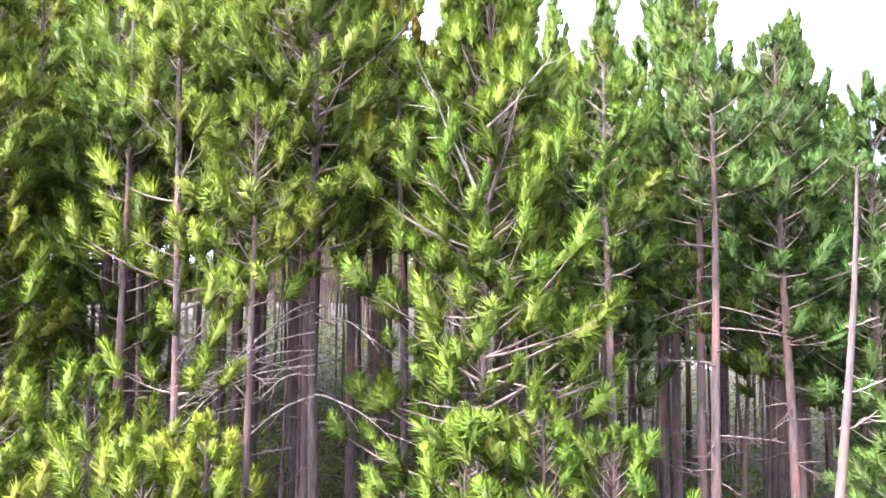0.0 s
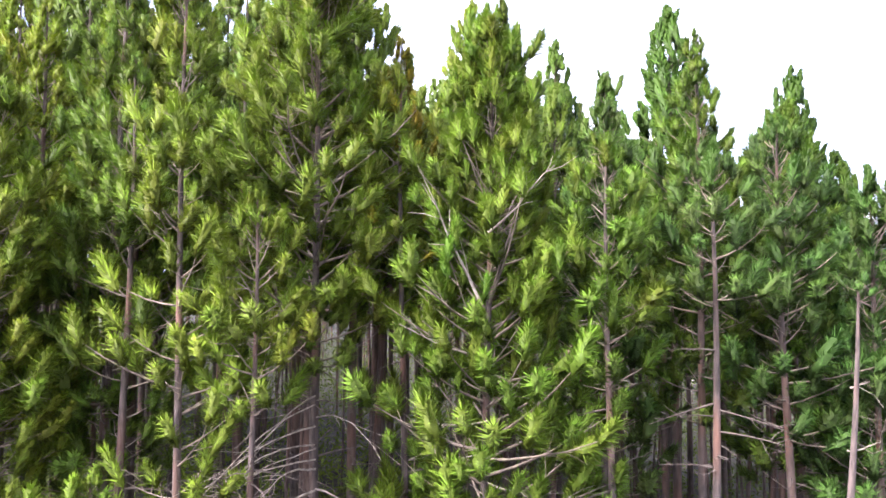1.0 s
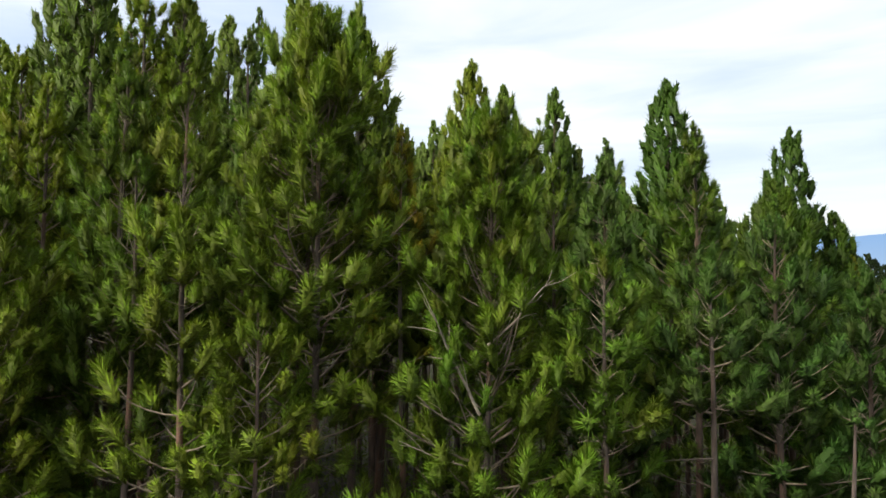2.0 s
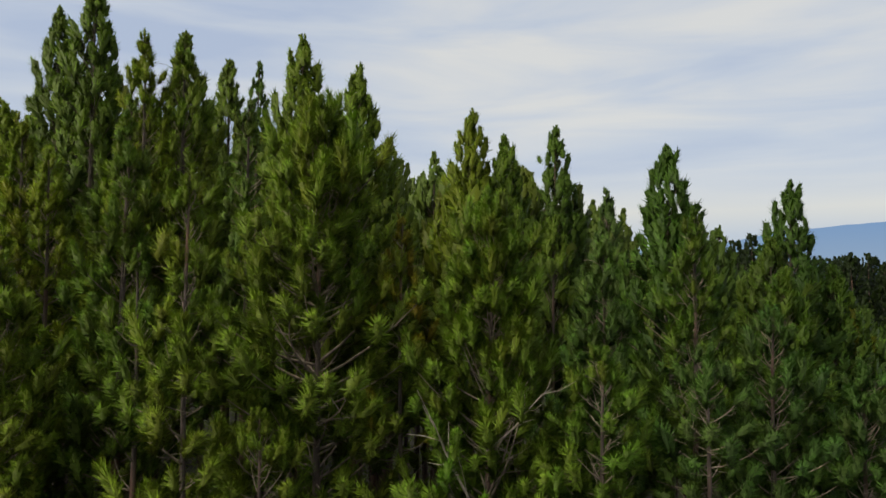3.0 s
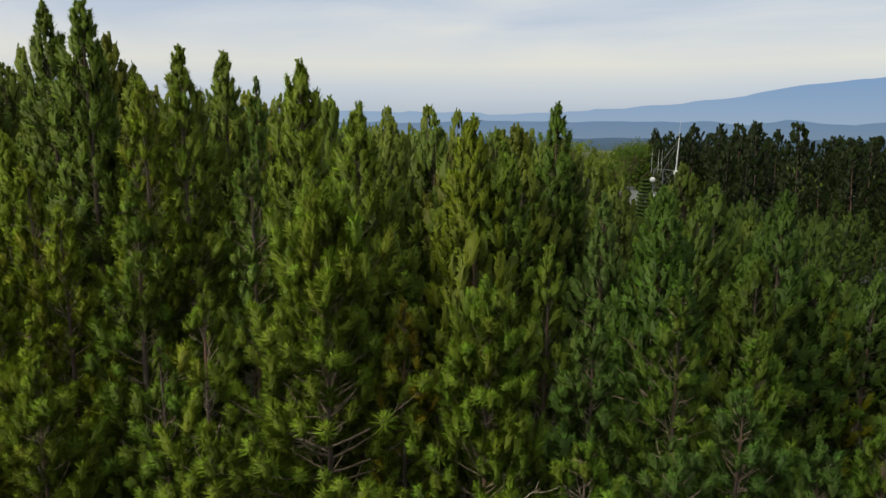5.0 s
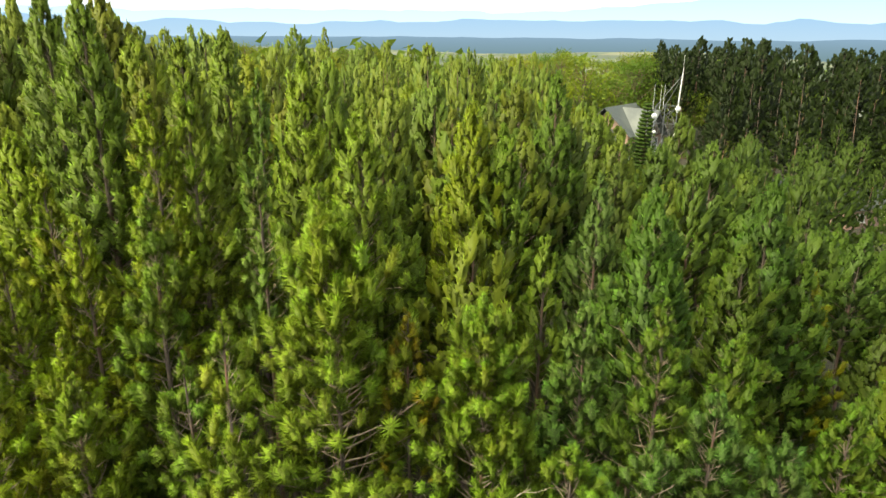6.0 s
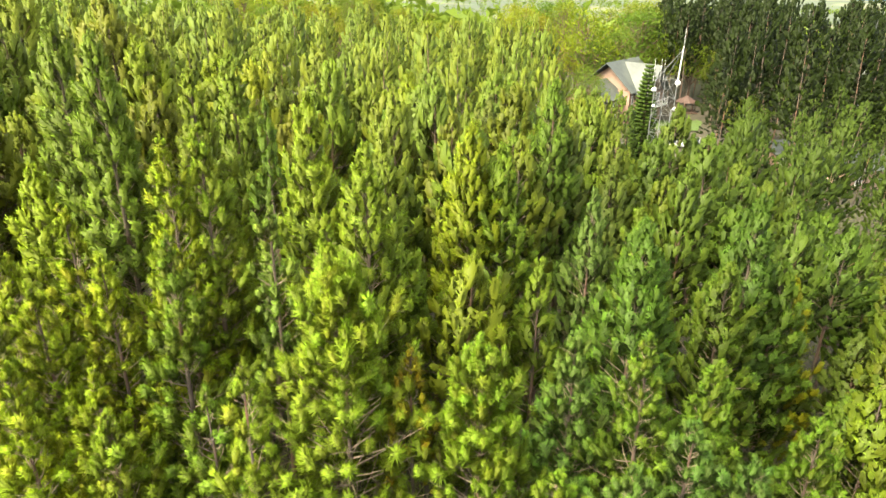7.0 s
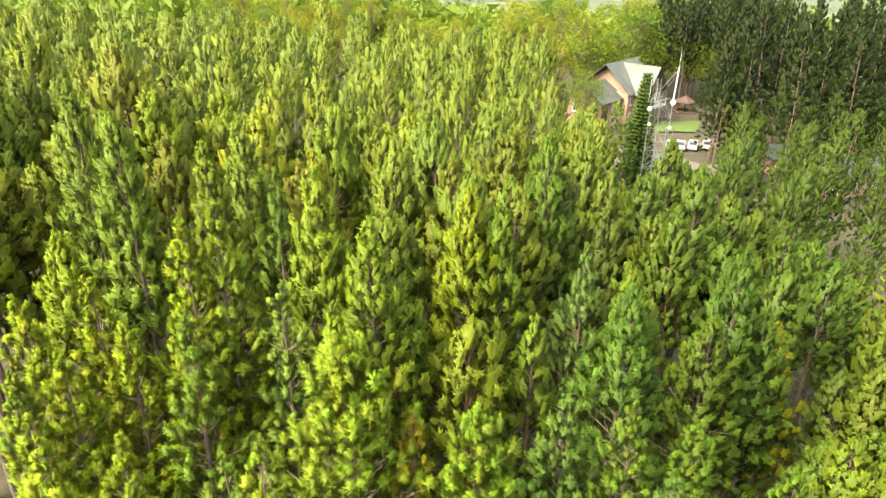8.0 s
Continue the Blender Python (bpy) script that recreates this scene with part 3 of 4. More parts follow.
# ---- distance: hills and mountains, haze painted as glowing colour ----
# Haze is painted as a glowing colour graded by height; no lamp lights it.
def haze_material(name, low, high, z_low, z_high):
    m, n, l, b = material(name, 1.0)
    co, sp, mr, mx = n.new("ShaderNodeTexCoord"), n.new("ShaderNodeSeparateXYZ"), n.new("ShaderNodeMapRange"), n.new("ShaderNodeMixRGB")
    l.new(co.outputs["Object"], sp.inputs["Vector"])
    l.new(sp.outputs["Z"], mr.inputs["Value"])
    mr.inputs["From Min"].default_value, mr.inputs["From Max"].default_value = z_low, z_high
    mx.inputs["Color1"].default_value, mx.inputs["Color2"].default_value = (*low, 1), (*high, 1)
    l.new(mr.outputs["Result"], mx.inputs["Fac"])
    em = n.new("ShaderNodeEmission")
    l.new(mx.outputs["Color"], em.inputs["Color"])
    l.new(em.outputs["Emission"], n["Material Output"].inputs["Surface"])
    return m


def ridge(name, dist, floor_z, profile, mat, label, a0=-60, a1=60, thick=400):
    """A range of hills on an arc round the place: foot in front, crest behind."""
    v, f = [], []
    steps = 160
    for i in range(steps + 1):
        a = radians(a0 + (a1 - a0) * i / steps)
        h = profile(math.degrees(a))
        for d, z in ((dist, floor_z), (dist + thick * 0.5, floor_z + 0.62 * (h - floor_z)), (dist + thick, h), (dist + thick * 1.6, floor_z)):
            v.append((d * math.sin(a), d * math.cos(a), z))
    for i in range(steps):
        for k in range(3):
            p = i * 4 + k
            f += [(p, p + 4, p + 5), (p, p + 5, p + 1)]
    return tagged(new(name, tri_mesh(name, v, f, mat, True)), label, "mountain range", kind="structure")


def bumps(a, seed, scale=1.0):
    return scale * (noise.noise(Vector((a * 0.11, seed, 0))) + 0.5 * noise.noise(Vector((a * 0.31, seed, 3))) + 0.22 * noise.noise(Vector((a * 0.9, seed, 5))))


# Each range's blue is its painted haze, lighter the farther it stands.
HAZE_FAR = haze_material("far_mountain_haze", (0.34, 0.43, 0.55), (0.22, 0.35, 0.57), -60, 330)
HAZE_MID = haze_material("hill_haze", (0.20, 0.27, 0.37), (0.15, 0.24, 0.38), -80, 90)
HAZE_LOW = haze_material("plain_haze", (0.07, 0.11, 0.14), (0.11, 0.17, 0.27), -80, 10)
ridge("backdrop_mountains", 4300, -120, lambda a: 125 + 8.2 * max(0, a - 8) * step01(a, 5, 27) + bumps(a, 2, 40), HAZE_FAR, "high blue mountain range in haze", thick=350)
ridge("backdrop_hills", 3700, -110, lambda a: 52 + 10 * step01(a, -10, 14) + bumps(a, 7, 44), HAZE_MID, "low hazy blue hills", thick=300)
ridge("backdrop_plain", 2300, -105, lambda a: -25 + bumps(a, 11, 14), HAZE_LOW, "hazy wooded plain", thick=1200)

# ---- the plantation: front rows, tree by tree ----
BRIGHT, OLIVE, GREY, DULL, YELLOW, DRY = (1.0, 1.08, 0.85), (0.98, 1.02, 0.85), (0.86, 0.98, 1.5), (0.7, 0.82, 0.85), (1.15, 1.14, 0.72), (1.7, 1.1, 0.75)
pine(-2.85, 15.0, 17.7, 7.4, 2.5, "broad full-crowned pine with a stout bare trunk", OLIVE, 0.0095, 1.2, (-0.3, 0.5), 1, 14, 0.0, 0.5)
pine(0.85, 13.4, 15.6, 1.8, 2.6, "bushy pine with tufted limbs down its trunk", BRIGHT, 0.0078, 1.05, (0.2, 1.6), 2, 8, 0.0, 0.6)
pine(-0.97, 15.2, 15.4, 9.5, 0.9, "thin pine with a sparse browning crown", DRY, 0.008, 0.8, (0, 0.4), 3, 12, 0.3)
pine(-3.75, 12.9, 11.2, 6.6, 1.2, "young slender pine under a taller one", OLIVE, 0.009, 0.9, (0, 0), 4, 12)
pine(-5.4, 13.2, 16.2, 5.0, 1.7, "tall thin pine with gaps in its crown", OLIVE, 0.0075, 0.9, (0, 0.3), 5, 4, 0.30)
pine(-8.4, 16.2, 18.4, 4.0, 1.9, "dark full pine in deep shade", DULL, 0.011, 1.0, (0.1, 0.6), 6, 8, 0.25)
pine(-8.8, 18.6, 20.9, 8.0, 1.4, "narrow pine with a bright yellow-green tip", YELLOW, 0.009, 1.0, (0, 0), 7, 6)
pine(-7.9, 19.3, 21.1, 9.0, 1.5, "tall pine with brown dead twigs below its tip", OLIVE, 0.01, 0.9, (0, 0), 8, 6)
pine(-12.6, 18.9, 18.6, 5.0, 1.7, "yellowing sparse pine with pale bare trunk", YELLOW, 0.0085, 0.75, (0, 0), 9, 8, 0.25)
pine(-11.8, 21.3, 23.7, 9.0, 1.9, "tall dark pine with a pointed crown", DULL, 0.01, 1.0, (0, 0), 10, 4)
pine(-6.5, 22.6, 21.3, 12.0, 0.8, "spindly pine with a thin top", DULL, 0.008, 0.9, (0, 0), 11, 2, 0.2)
pine(-4.75, 21.2, 21.8, 9.0, 1.8, "tall green pine with a spire-like tip", BRIGHT, 0.01, 1.05, (0, 0), 12, 4)
pine(-2.75, 20.0, 20.4, 8.0, 1.8, "upright green pine with dense tufts", BRIGHT, 0.01, 1.05, (0, 0), 13, 4)
pine(-5.6, 18.0, 18.8, 8.0, 1.3, "grey-green pine with faded needles at its tip", GREY, 0.0085, 0.8, (0, 0), 14, 8, 0.25)
pine(-3.6, 17.2, 18.4, 8.0, 1.4, "green pine behind a broader one", BRIGHT, 0.009, 1.0, (0, 0), 15, 4)
pine(1.05, 24.4, 20.2, 8.0, 1.7, "bright yellow-green spire-shaped pine", (1.3, 1.25, 0.7), 0.01, 1.05, (0, 0), 16, 4)
pine(2.3, 24.6, 19.2, 8.0, 1.7, "green pine with a blunt tip", BRIGHT, 0.01, 1.0, (0, 0), 17, 4)
pine(4.2, 17.1, 15.0, 4.0, 1.6, "grey-green pine with fine soft needles", GREY, 0.009, 0.95, (0, 0), 18, 6)
pine(3.5, 21.0, 15.8, 5.0, 1.5, "small-crowned pine with tiered tufts", BRIGHT, 0.009, 0.8, (0, 0), 19, 6, 0.1)
pine(6.2, 15.9, 15.6, 6.0, 1.5, "tall pine with twin bare stems beside it", OLIVE, 0.0095, 0.95, (0, 0), 20, 10, 0.1)
pine(6.9, 19.7, 17.9, 7.0, 1.8, "tall dark pine with a narrow peak", DULL, 0.01, 1.0, (0, 0), 21, 6)
pine(8.9, 16.7, 14.1, 4.0, 1.8, "full green pine with upright tufts", BRIGHT, 0.01, 1.0, (0, 0), 22, 8)
pine(12.9, 24.0, 17.4, 6.0, 1.7, "dark pine with a thin broken tip", DULL, 0.01, 0.95, (0, 0), 23, 4)
pine(5.6, 13.5, 12.4, 8.8, 1.1, "slender pine with a long bare trunk", GREY, 0.011, 0.85, (0, 0.3), 24, 14)
pine(3.3, 13.1, 12.4, 7.2, 1.3, "slender pine with a small tufted crown", BRIGHT, 0.010, 0.9, (0.1, 0.3), 25, 10)
pine(6.4, 11.3, 9.5, 9.0, 0.25, "bare leaning pine with a broken top", GREY, 0.012, 0.7, (0.75, 0.1), 26, 0)
pine(7.7, 14.8, 13.2, 5.8, 1.6, "grey-green pine with drooping needles", GREY, 0.011, 0.9, (0, 0), 27, 12)
pine(9.6, 14.6, 12.0, 3.0, 1.7, "grey-green pine with drooping needles", GREY, 0.010, 0.95, (0, 0), 28, 6)
pine(11.2, 22.1, 15.2, 5.0, 1.8, "full green pine with upright tufts", BRIGHT, 0.01, 1.0, (0, 0), 29, 4)
pine(14.5, 24.2, 14.3, 3.0, 1.8, "full green pine with upright tufts", BRIGHT, 0.01, 1.0, (0, 0), 30, 4)
pine(16.0, 25.5, 13.0, 2.0, 1.9, "pine turning yellow and orange on one side", (1.7, 1.2, 0.45), 0.01, 0.8, (0, 0), 31, 10, 0.25)
pine(8.15, 24.4, 16.5, 6.0, 1.7, "olive pine with a brown tip", OLIVE, 0.01, 1.0, (0, 0), 32, 4)
pine(-10.4, 15.0, 15.0, 2.5, 1.8, "yellow-green pine with loose tufts", YELLOW, 0.009, 0.85, (0, 0), 33, 8, 0.15)
pine(-7.0, 14.4, 14.6, 5.6, 1.5, "shaded pine with loose tufts", DULL, 0.0095, 0.85, (0, 0), 34, 10, 0.38)
pine(-11.0, 17.6, 17.4, 5.0, 1.7, "yellow-green pine with loose tufts", YELLOW, 0.009, 0.85, (0, 0), 35, 8, 0.2)
pine(0.3, 11.6, 4.9, 0.8, 1.5, "young bushy pine at the forest edge", BRIGHT, 0.012, 0.9, (0, 0), 36, 0)
pine(-5.2, 11.4, 4.4, 0.6, 1.7, "young olive pine at the forest edge", OLIVE, 0.012, 0.8, (0, 0), 37, 0)
pine(-6.8, 12.8, 5.6, 1.0, 1.5, "young olive pine at the forest edge", OLIVE, 0.012, 0.8, (0, 0), 51, 0)
pine(9.0, 12.4, 5.6, 0.0, 1.6, "young grey-green pine at the forest edge", GREY, 0.012, 0.8, (0, 0), 54, 0)
pine(-8.2, 12.2, 5.4, 1.5, 1.7, "young olive pine at the forest edge", OLIVE, 0.012, 0.8, (0, 0), 38, 0)
pine(5.2, 30.3, 20.9, 8.0, 1.9, "tall twin-tipped pine above the stand", DULL, 0.01, 0.95, (0, 0), 41, 2, 0.1)
pine(-9.2, 22.6, 22.4, 9.0, 1.7, "tall green pine with a pointed crown", OLIVE, 0.01, 1.0, (0, 0), 42, 2)
pine(-8.8, 26.0, 22.6, 9.0, 1.8, "tall dark pine with a pointed crown", DULL, 0.01, 1.0, (0, 0), 43, 2)
pine(-15.0, 24.7, 24.2, 9.0, 1.8, "tall dark pine with a pointed crown", DULL, 0.01, 1.0, (0, 0), 44, 2)
pine(6.3, 25.0, 17.2, 6.0, 1.4, "slim grey-green pine behind taller ones", GREY, 0.009, 0.9, (0, 0), 45, 2)
pine(-11.6, 13.2, 16.4, 4.0, 1.7, "yellow-green pine with loose tufts", YELLOW, 0.009, 0.9, (0, 0), 61, 0, 0.1)
pine(-13.4, 15.2, 17.3, 4.0, 1.7, "yellow-green pine with loose tufts", OLIVE, 0.009, 0.9, (0, 0), 62, 0, 0.1)
pine(-14.6, 18.0, 18.2, 5.0, 1.7, "yellow-green pine with loose tufts", YELLOW, 0.009, 0.9, (0, 0), 63, 0, 0.1)
pine(13.2, 17.2, 11.4, 1.0, 1.8, "full green pine with upright tufts", BRIGHT, 0.01, 0.95, (0, 0), 64, 0)
pine(16.0, 20.0, 10.6, 0.0, 1.8, "full green pine with upright tufts", OLIVE, 0.01, 0.95, (0, 0), 65, 0)
pine(-12.6, 16.4, 17.0, 5.0, 1.9, "yellow-green pine with loose tufts", YELLOW, 0.009, 0.95, (0, 0), 81, 0)
pine(-9.5, 13.6, 14.4, 5.0, 1.7, "yellow-green pine with loose tufts", OLIVE, 0.009, 0.9, (0, 0), 82, 4)
pine(-14.4, 20.6, 19.4, 7.0, 1.9, "yellow-green pine with loose tufts", YELLOW, 0.009, 0.95, (0, 0), 83, 0)
for young_x, young_y, young_top, young_tint, young_seed in ((1.7, 11.9, 5.2, BRIGHT, 71), (3.1, 12.1, 4.6, BRIGHT, 72), (-4.2, 12.0, 4.8, YELLOW, 77)):
    pine(young_x, young_y, young_top, 0.3, 1.4, "young bushy pine at the forest edge", young_tint, 0.011, 0.8, (0, 0), young_seed, 0)
HEROES = [ob.matrix_basis.translation.copy() for ob in bpy.data.objects if ob.name.startswith("pine_tree")]

# ---- the plantation behind ----
def canopy_top(x, y):
    """Height of the stand's tips: high on the bank, falling towards the track and the yard."""
    q = x / y
    top = 19.6 - 0.03 * (y - 25) - 11 * max(q - 0.08, 0) - 5.5 * min(q, 0) - 14 * max(q - 0.42, 0) * min(1, y / 50)
    if q > 0.17:
        top = min(top, 28.0 - (0.22 if q < 0.285 else 0.314 if q < 0.43 else 0.25) * y) if q < 0.43 else min(top, max(8.0, 28.0 - 0.25 * y))
    return top + 1.0 * noise.noise(Vector((x * 0.12, y * 0.12, 4)))


def bare_limb(tree, name, start, end, sag, thick, rng, label):
    """A long bare limb with a few crooked twigs, given in the place's own coordinates."""
    base = tree.matrix_basis.translation
    a, b = np.array(start) - np.array(base), np.array(end) - np.array(base)
    s = np.linspace(0, 1, 8)
    pts = a[None] + (b - a)[None] * s[:, None] + np.cumsum(rng.normal(0, 0.02, (8, 3)), axis=0)
    pts[:, 2] -= sag * np.sin(np.pi * s)
    wood = Soup()
    wood.tube(pts, np.linspace(thick, 0.25 * thick, 8), 6)
    for i in range(int(3 + 2 * np.linalg.norm(b - a))):
        u = rng.uniform(0.25, 0.97)
        root = np.array([np.interp(u, s, pts[:, c]) for c in range(3)])
        tip = root + 0.45 * (b - a) * rng.uniform(0.2, 0.7) + rng.normal(0, 0.22, 3)
        wood.tube([root, (root + tip) / 2 + rng.normal(0, 0.03, 3), tip], [0.3 * thick, 0.22 * thick, 0.004], 4)
    mesh_part(name, wood.mesh(name, PALE_WOOD, True), tree, label=label)


def front_details():
    rng = np.random.default_rng(27)
    stout, bushy, leaning = (min((ob for ob in bpy.data.objects if ob.name.startswith("pine_tree")), key=lambda ob: (ob.matrix_basis.translation.xy - Vector(at)).length) for at in ((-2.85, 15.0), (0.85, 13.4), (6.4, 11.3)))
    bare_limb(bushy, "broken_branch", (0.70, 13.05, 8.8), (-0.10, 12.75, 10.9), 0.05, 0.040, rng, "pale broken bare branch")
    bare_limb(bushy, "broken_branch", (0.90, 13.1, 10.2), (2.25, 12.8, 11.5), 0.0, 0.030, rng, "pale broken bare branch")
    bare_limb(bushy, "dead_limb", (0.85, 13.2, 7.7), (-0.9, 12.6, 8.4), 0.1, 0.026, rng, "bare pale limb")
    for k in range(10):
        z = rng.uniform(3.8, 6.8)
        out = rng.uniform(0.8, 2.5) * (-1 if k < 8 else 0.7)
        bare_limb(stout, "dead_limb", (-2.9, 14.9, z), (-2.9 + out, 14.3 - rng.uniform(0, 1.3), z - rng.uniform(0.3, 0.9) * abs(out)), -rng.uniform(0.05, 0.25) * abs(out), rng.uniform(0.016, 0.028), rng, "long drooping bare limb")
    for z, reach in ((4.6, 0.55), (5.2, 0.7), (6.3, 0.45), (7.4, 0.35)):
        x = 6.4 + 0.75 * (min(1.0, (z + 3.0) / 12.4)) ** 1.5
        bare_limb(leaning, "dead_limb", (x, 11.35, z), (x + reach, 11.2, z + 0.3 * reach), 0.04, 0.020, rng, "bare pale limb")
    for k in range(6):
        z = 3.4 + 0.6 * k
        bare_limb(bushy, "dead_limb", (0.88, 13.3, z), (0.88 + rng.choice([-1, 1]) * rng.uniform(0.8, 1.6), 12.7, z + rng.uniform(-0.2, 0.5)), 0.1, 0.022, rng, "bare pale limb")


front_details()


def in_clearing(x, y):
    """Yard, lawn and house; the tower's foot; the track."""
    q = x / y
    if 0.225 < q < 0.41 and 92 < y < 150:
        return True
    if 18.5 < x < 23.5 and 59 < y < 65:
        return True
    return 27 < x < 40 and abs(y - x - 3.5) < 3.0


def plant(y0, y1, gap, seed, stand=None):
    rng = np.random.default_rng(seed)
    y = y0
    row = 0
    while y < y1:
        half = 0.70 * y + 3
        x = -half + (row % 2) * gap / 2
        while x < half:
            px, py = x + rng.normal(0, gap * 0.16), y + rng.normal(0, gap * 0.14)
            x += gap
            if in_clearing(px, py) or canopy_top(px, py) < ground_height(px, py) + 5 or any((px - h.x) ** 2 + (py - h.y) ** 2 < ((0.8 if py < 27 else 0.6) * gap) ** 2 for h in HEROES):
                continue
            if px > 0.30 * py and py > 40 and rng.random() < 0.1:
                continue
            top = canopy_top(px, py) + rng.normal(0, 1.25) - (3.6 if py < 23 else 1.8 if py < 31 else 0.6)
            if stand and px > 0.27 * py and rng.random() < 0.5:
                continue
            if stand:
                top += rng.normal(0, 0.8)
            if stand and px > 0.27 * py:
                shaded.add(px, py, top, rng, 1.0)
            elif stand:
                stand.add(px, py, top, rng, 0.92)
            elif px > 0.40 * py and py > 30:
                stand_pine(px, py, top, MID, MID_HEIGHTS, rng, (0.9, 0.96, 0.9))
            else:
                stand_pine(px, py, top, MID, MID_HEIGHTS, rng)
        y += gap * 0.87
        row += 1


plant(17.0, 43.0, 3.3, 5)
# Tint holds a deeper green and also painted shade for this side.
shaded = Stand("pine_wood", (0.37, 0.47, 0.42), "deep green plantation pines beside the yard, shade in their tint", BROAD_PINES, (16, 17, 15))
for tint, seed, name in (((1.05, 1.05, 0.9), 6, "green"), ((0.85, 0.95, 1.0), 7, "dull")):
    far_stand = Stand("pine_wood", tint, "dense " + name + " plantation pines closing the stand")
    plant(45.0 + (seed - 6) * 2.2, 108.0, 5.9, seed, far_stand)
    far_stand.finish()
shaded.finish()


def undergrowth():
    """Ferns, saplings and brambles under the stand."""
    rng = np.random.default_rng(15)
    soup = Soup()
    for i in range(3600):
        y = rng.uniform(18.0, 80)
        x = rng.uniform(-0.75, 0.75) * y
        tall = rng.uniform(0.6, 2.2) + 0.05 * (y - 16)
        n = 22
        spread = rng.normal(0, 1, (n, 3)) * np.array([0.6, 0.6, 0.30 * tall])
        c = np.array([x, y, ground_height(x, y) + 0.5 * tall]) + spread
        va, vb = unit(rng.normal(size=(n, 3))) * rng.uniform(0.12, 0.3, (n, 1)), unit(rng.normal(size=(n, 3))) * 0.09
        soup.add(np.stack([c - va, c + vb, c + va], axis=1).reshape(-1, 3), np.arange(n * 3).reshape(-1, 3))
    ob = new("undergrowth", soup.mesh("undergrowth", LEAVES))
    tagged(ob, "low ferns and saplings on the shaded forest floor", "undergrowth", kind="stuff")


undergrowth()


def bare_pine(x, y, height, rng):
    """A suppressed young pine: a thin bare stem with dead twigs, no crown left."""
    z0 = ground_height(x, y) - 0.15
    tree = thing("bare_pine", (x, y, z0), "thin dead pine stem with bare twigs in the shade", "dead tree", "dead stems inside the stand")
    pts, s = trunk_points(height, rng.normal(0, 0.35, 2), rng, 7)
    wood = Soup()
    wood.tube(pts, rng.uniform(0.05, 0.09) * (1 - s) ** 0.7 + 0.012, 6)
    mesh_part("trunk", wood.mesh("trunk", BARK, True), tree)
    for i in range(6):
        z = rng.uniform(0.25, 0.95) * height
        at = [float(np.interp(z, pts[:, 2], pts[:, q])) for q in range(2)]
        m = Matrix.Translation((*at, z)) @ pose(0, 0, 0, 0, rng.uniform(-30, 20), rng.uniform(0, 360)) @ Matrix.Scale(rng.uniform(0.7, 1.2), 4)
        mesh_part("dead_branch", DEAD[rng.integers(len(DEAD))], tree, m)


bare_rng = np.random.default_rng(18)
for i in range(56):
    bare_y = bare_rng.uniform(16.5, 36)
    bare_pine(bare_rng.uniform(-0.62, 0.62) * bare_y, bare_y, bare_rng.uniform(8, 14), bare_rng)
flank = Stand("pine_wood", (1.0, 1.0, 0.9), "dense plantation pines to the sides of the stand")
flank_rng = np.random.default_rng(9)
for i in range(150):
    y = flank_rng.uniform(14, 58)
    side = -1 if i % 2 else 1
    x = side * (flank_rng.uniform(0.74, 1.0) * y + 2.5)
    top = canopy_top(0.66 * y * side, y) - 1.0
    if in_clearing(x, y) or (side < 0 and y < 20):
        continue
    if y < 34:
        stand_pine(x, y, top, MID, MID_HEIGHTS, flank_rng, (1.15, 1.08, 0.8))
    else:
        flank.add(x, y, top, flank_rng)
flank.finish()

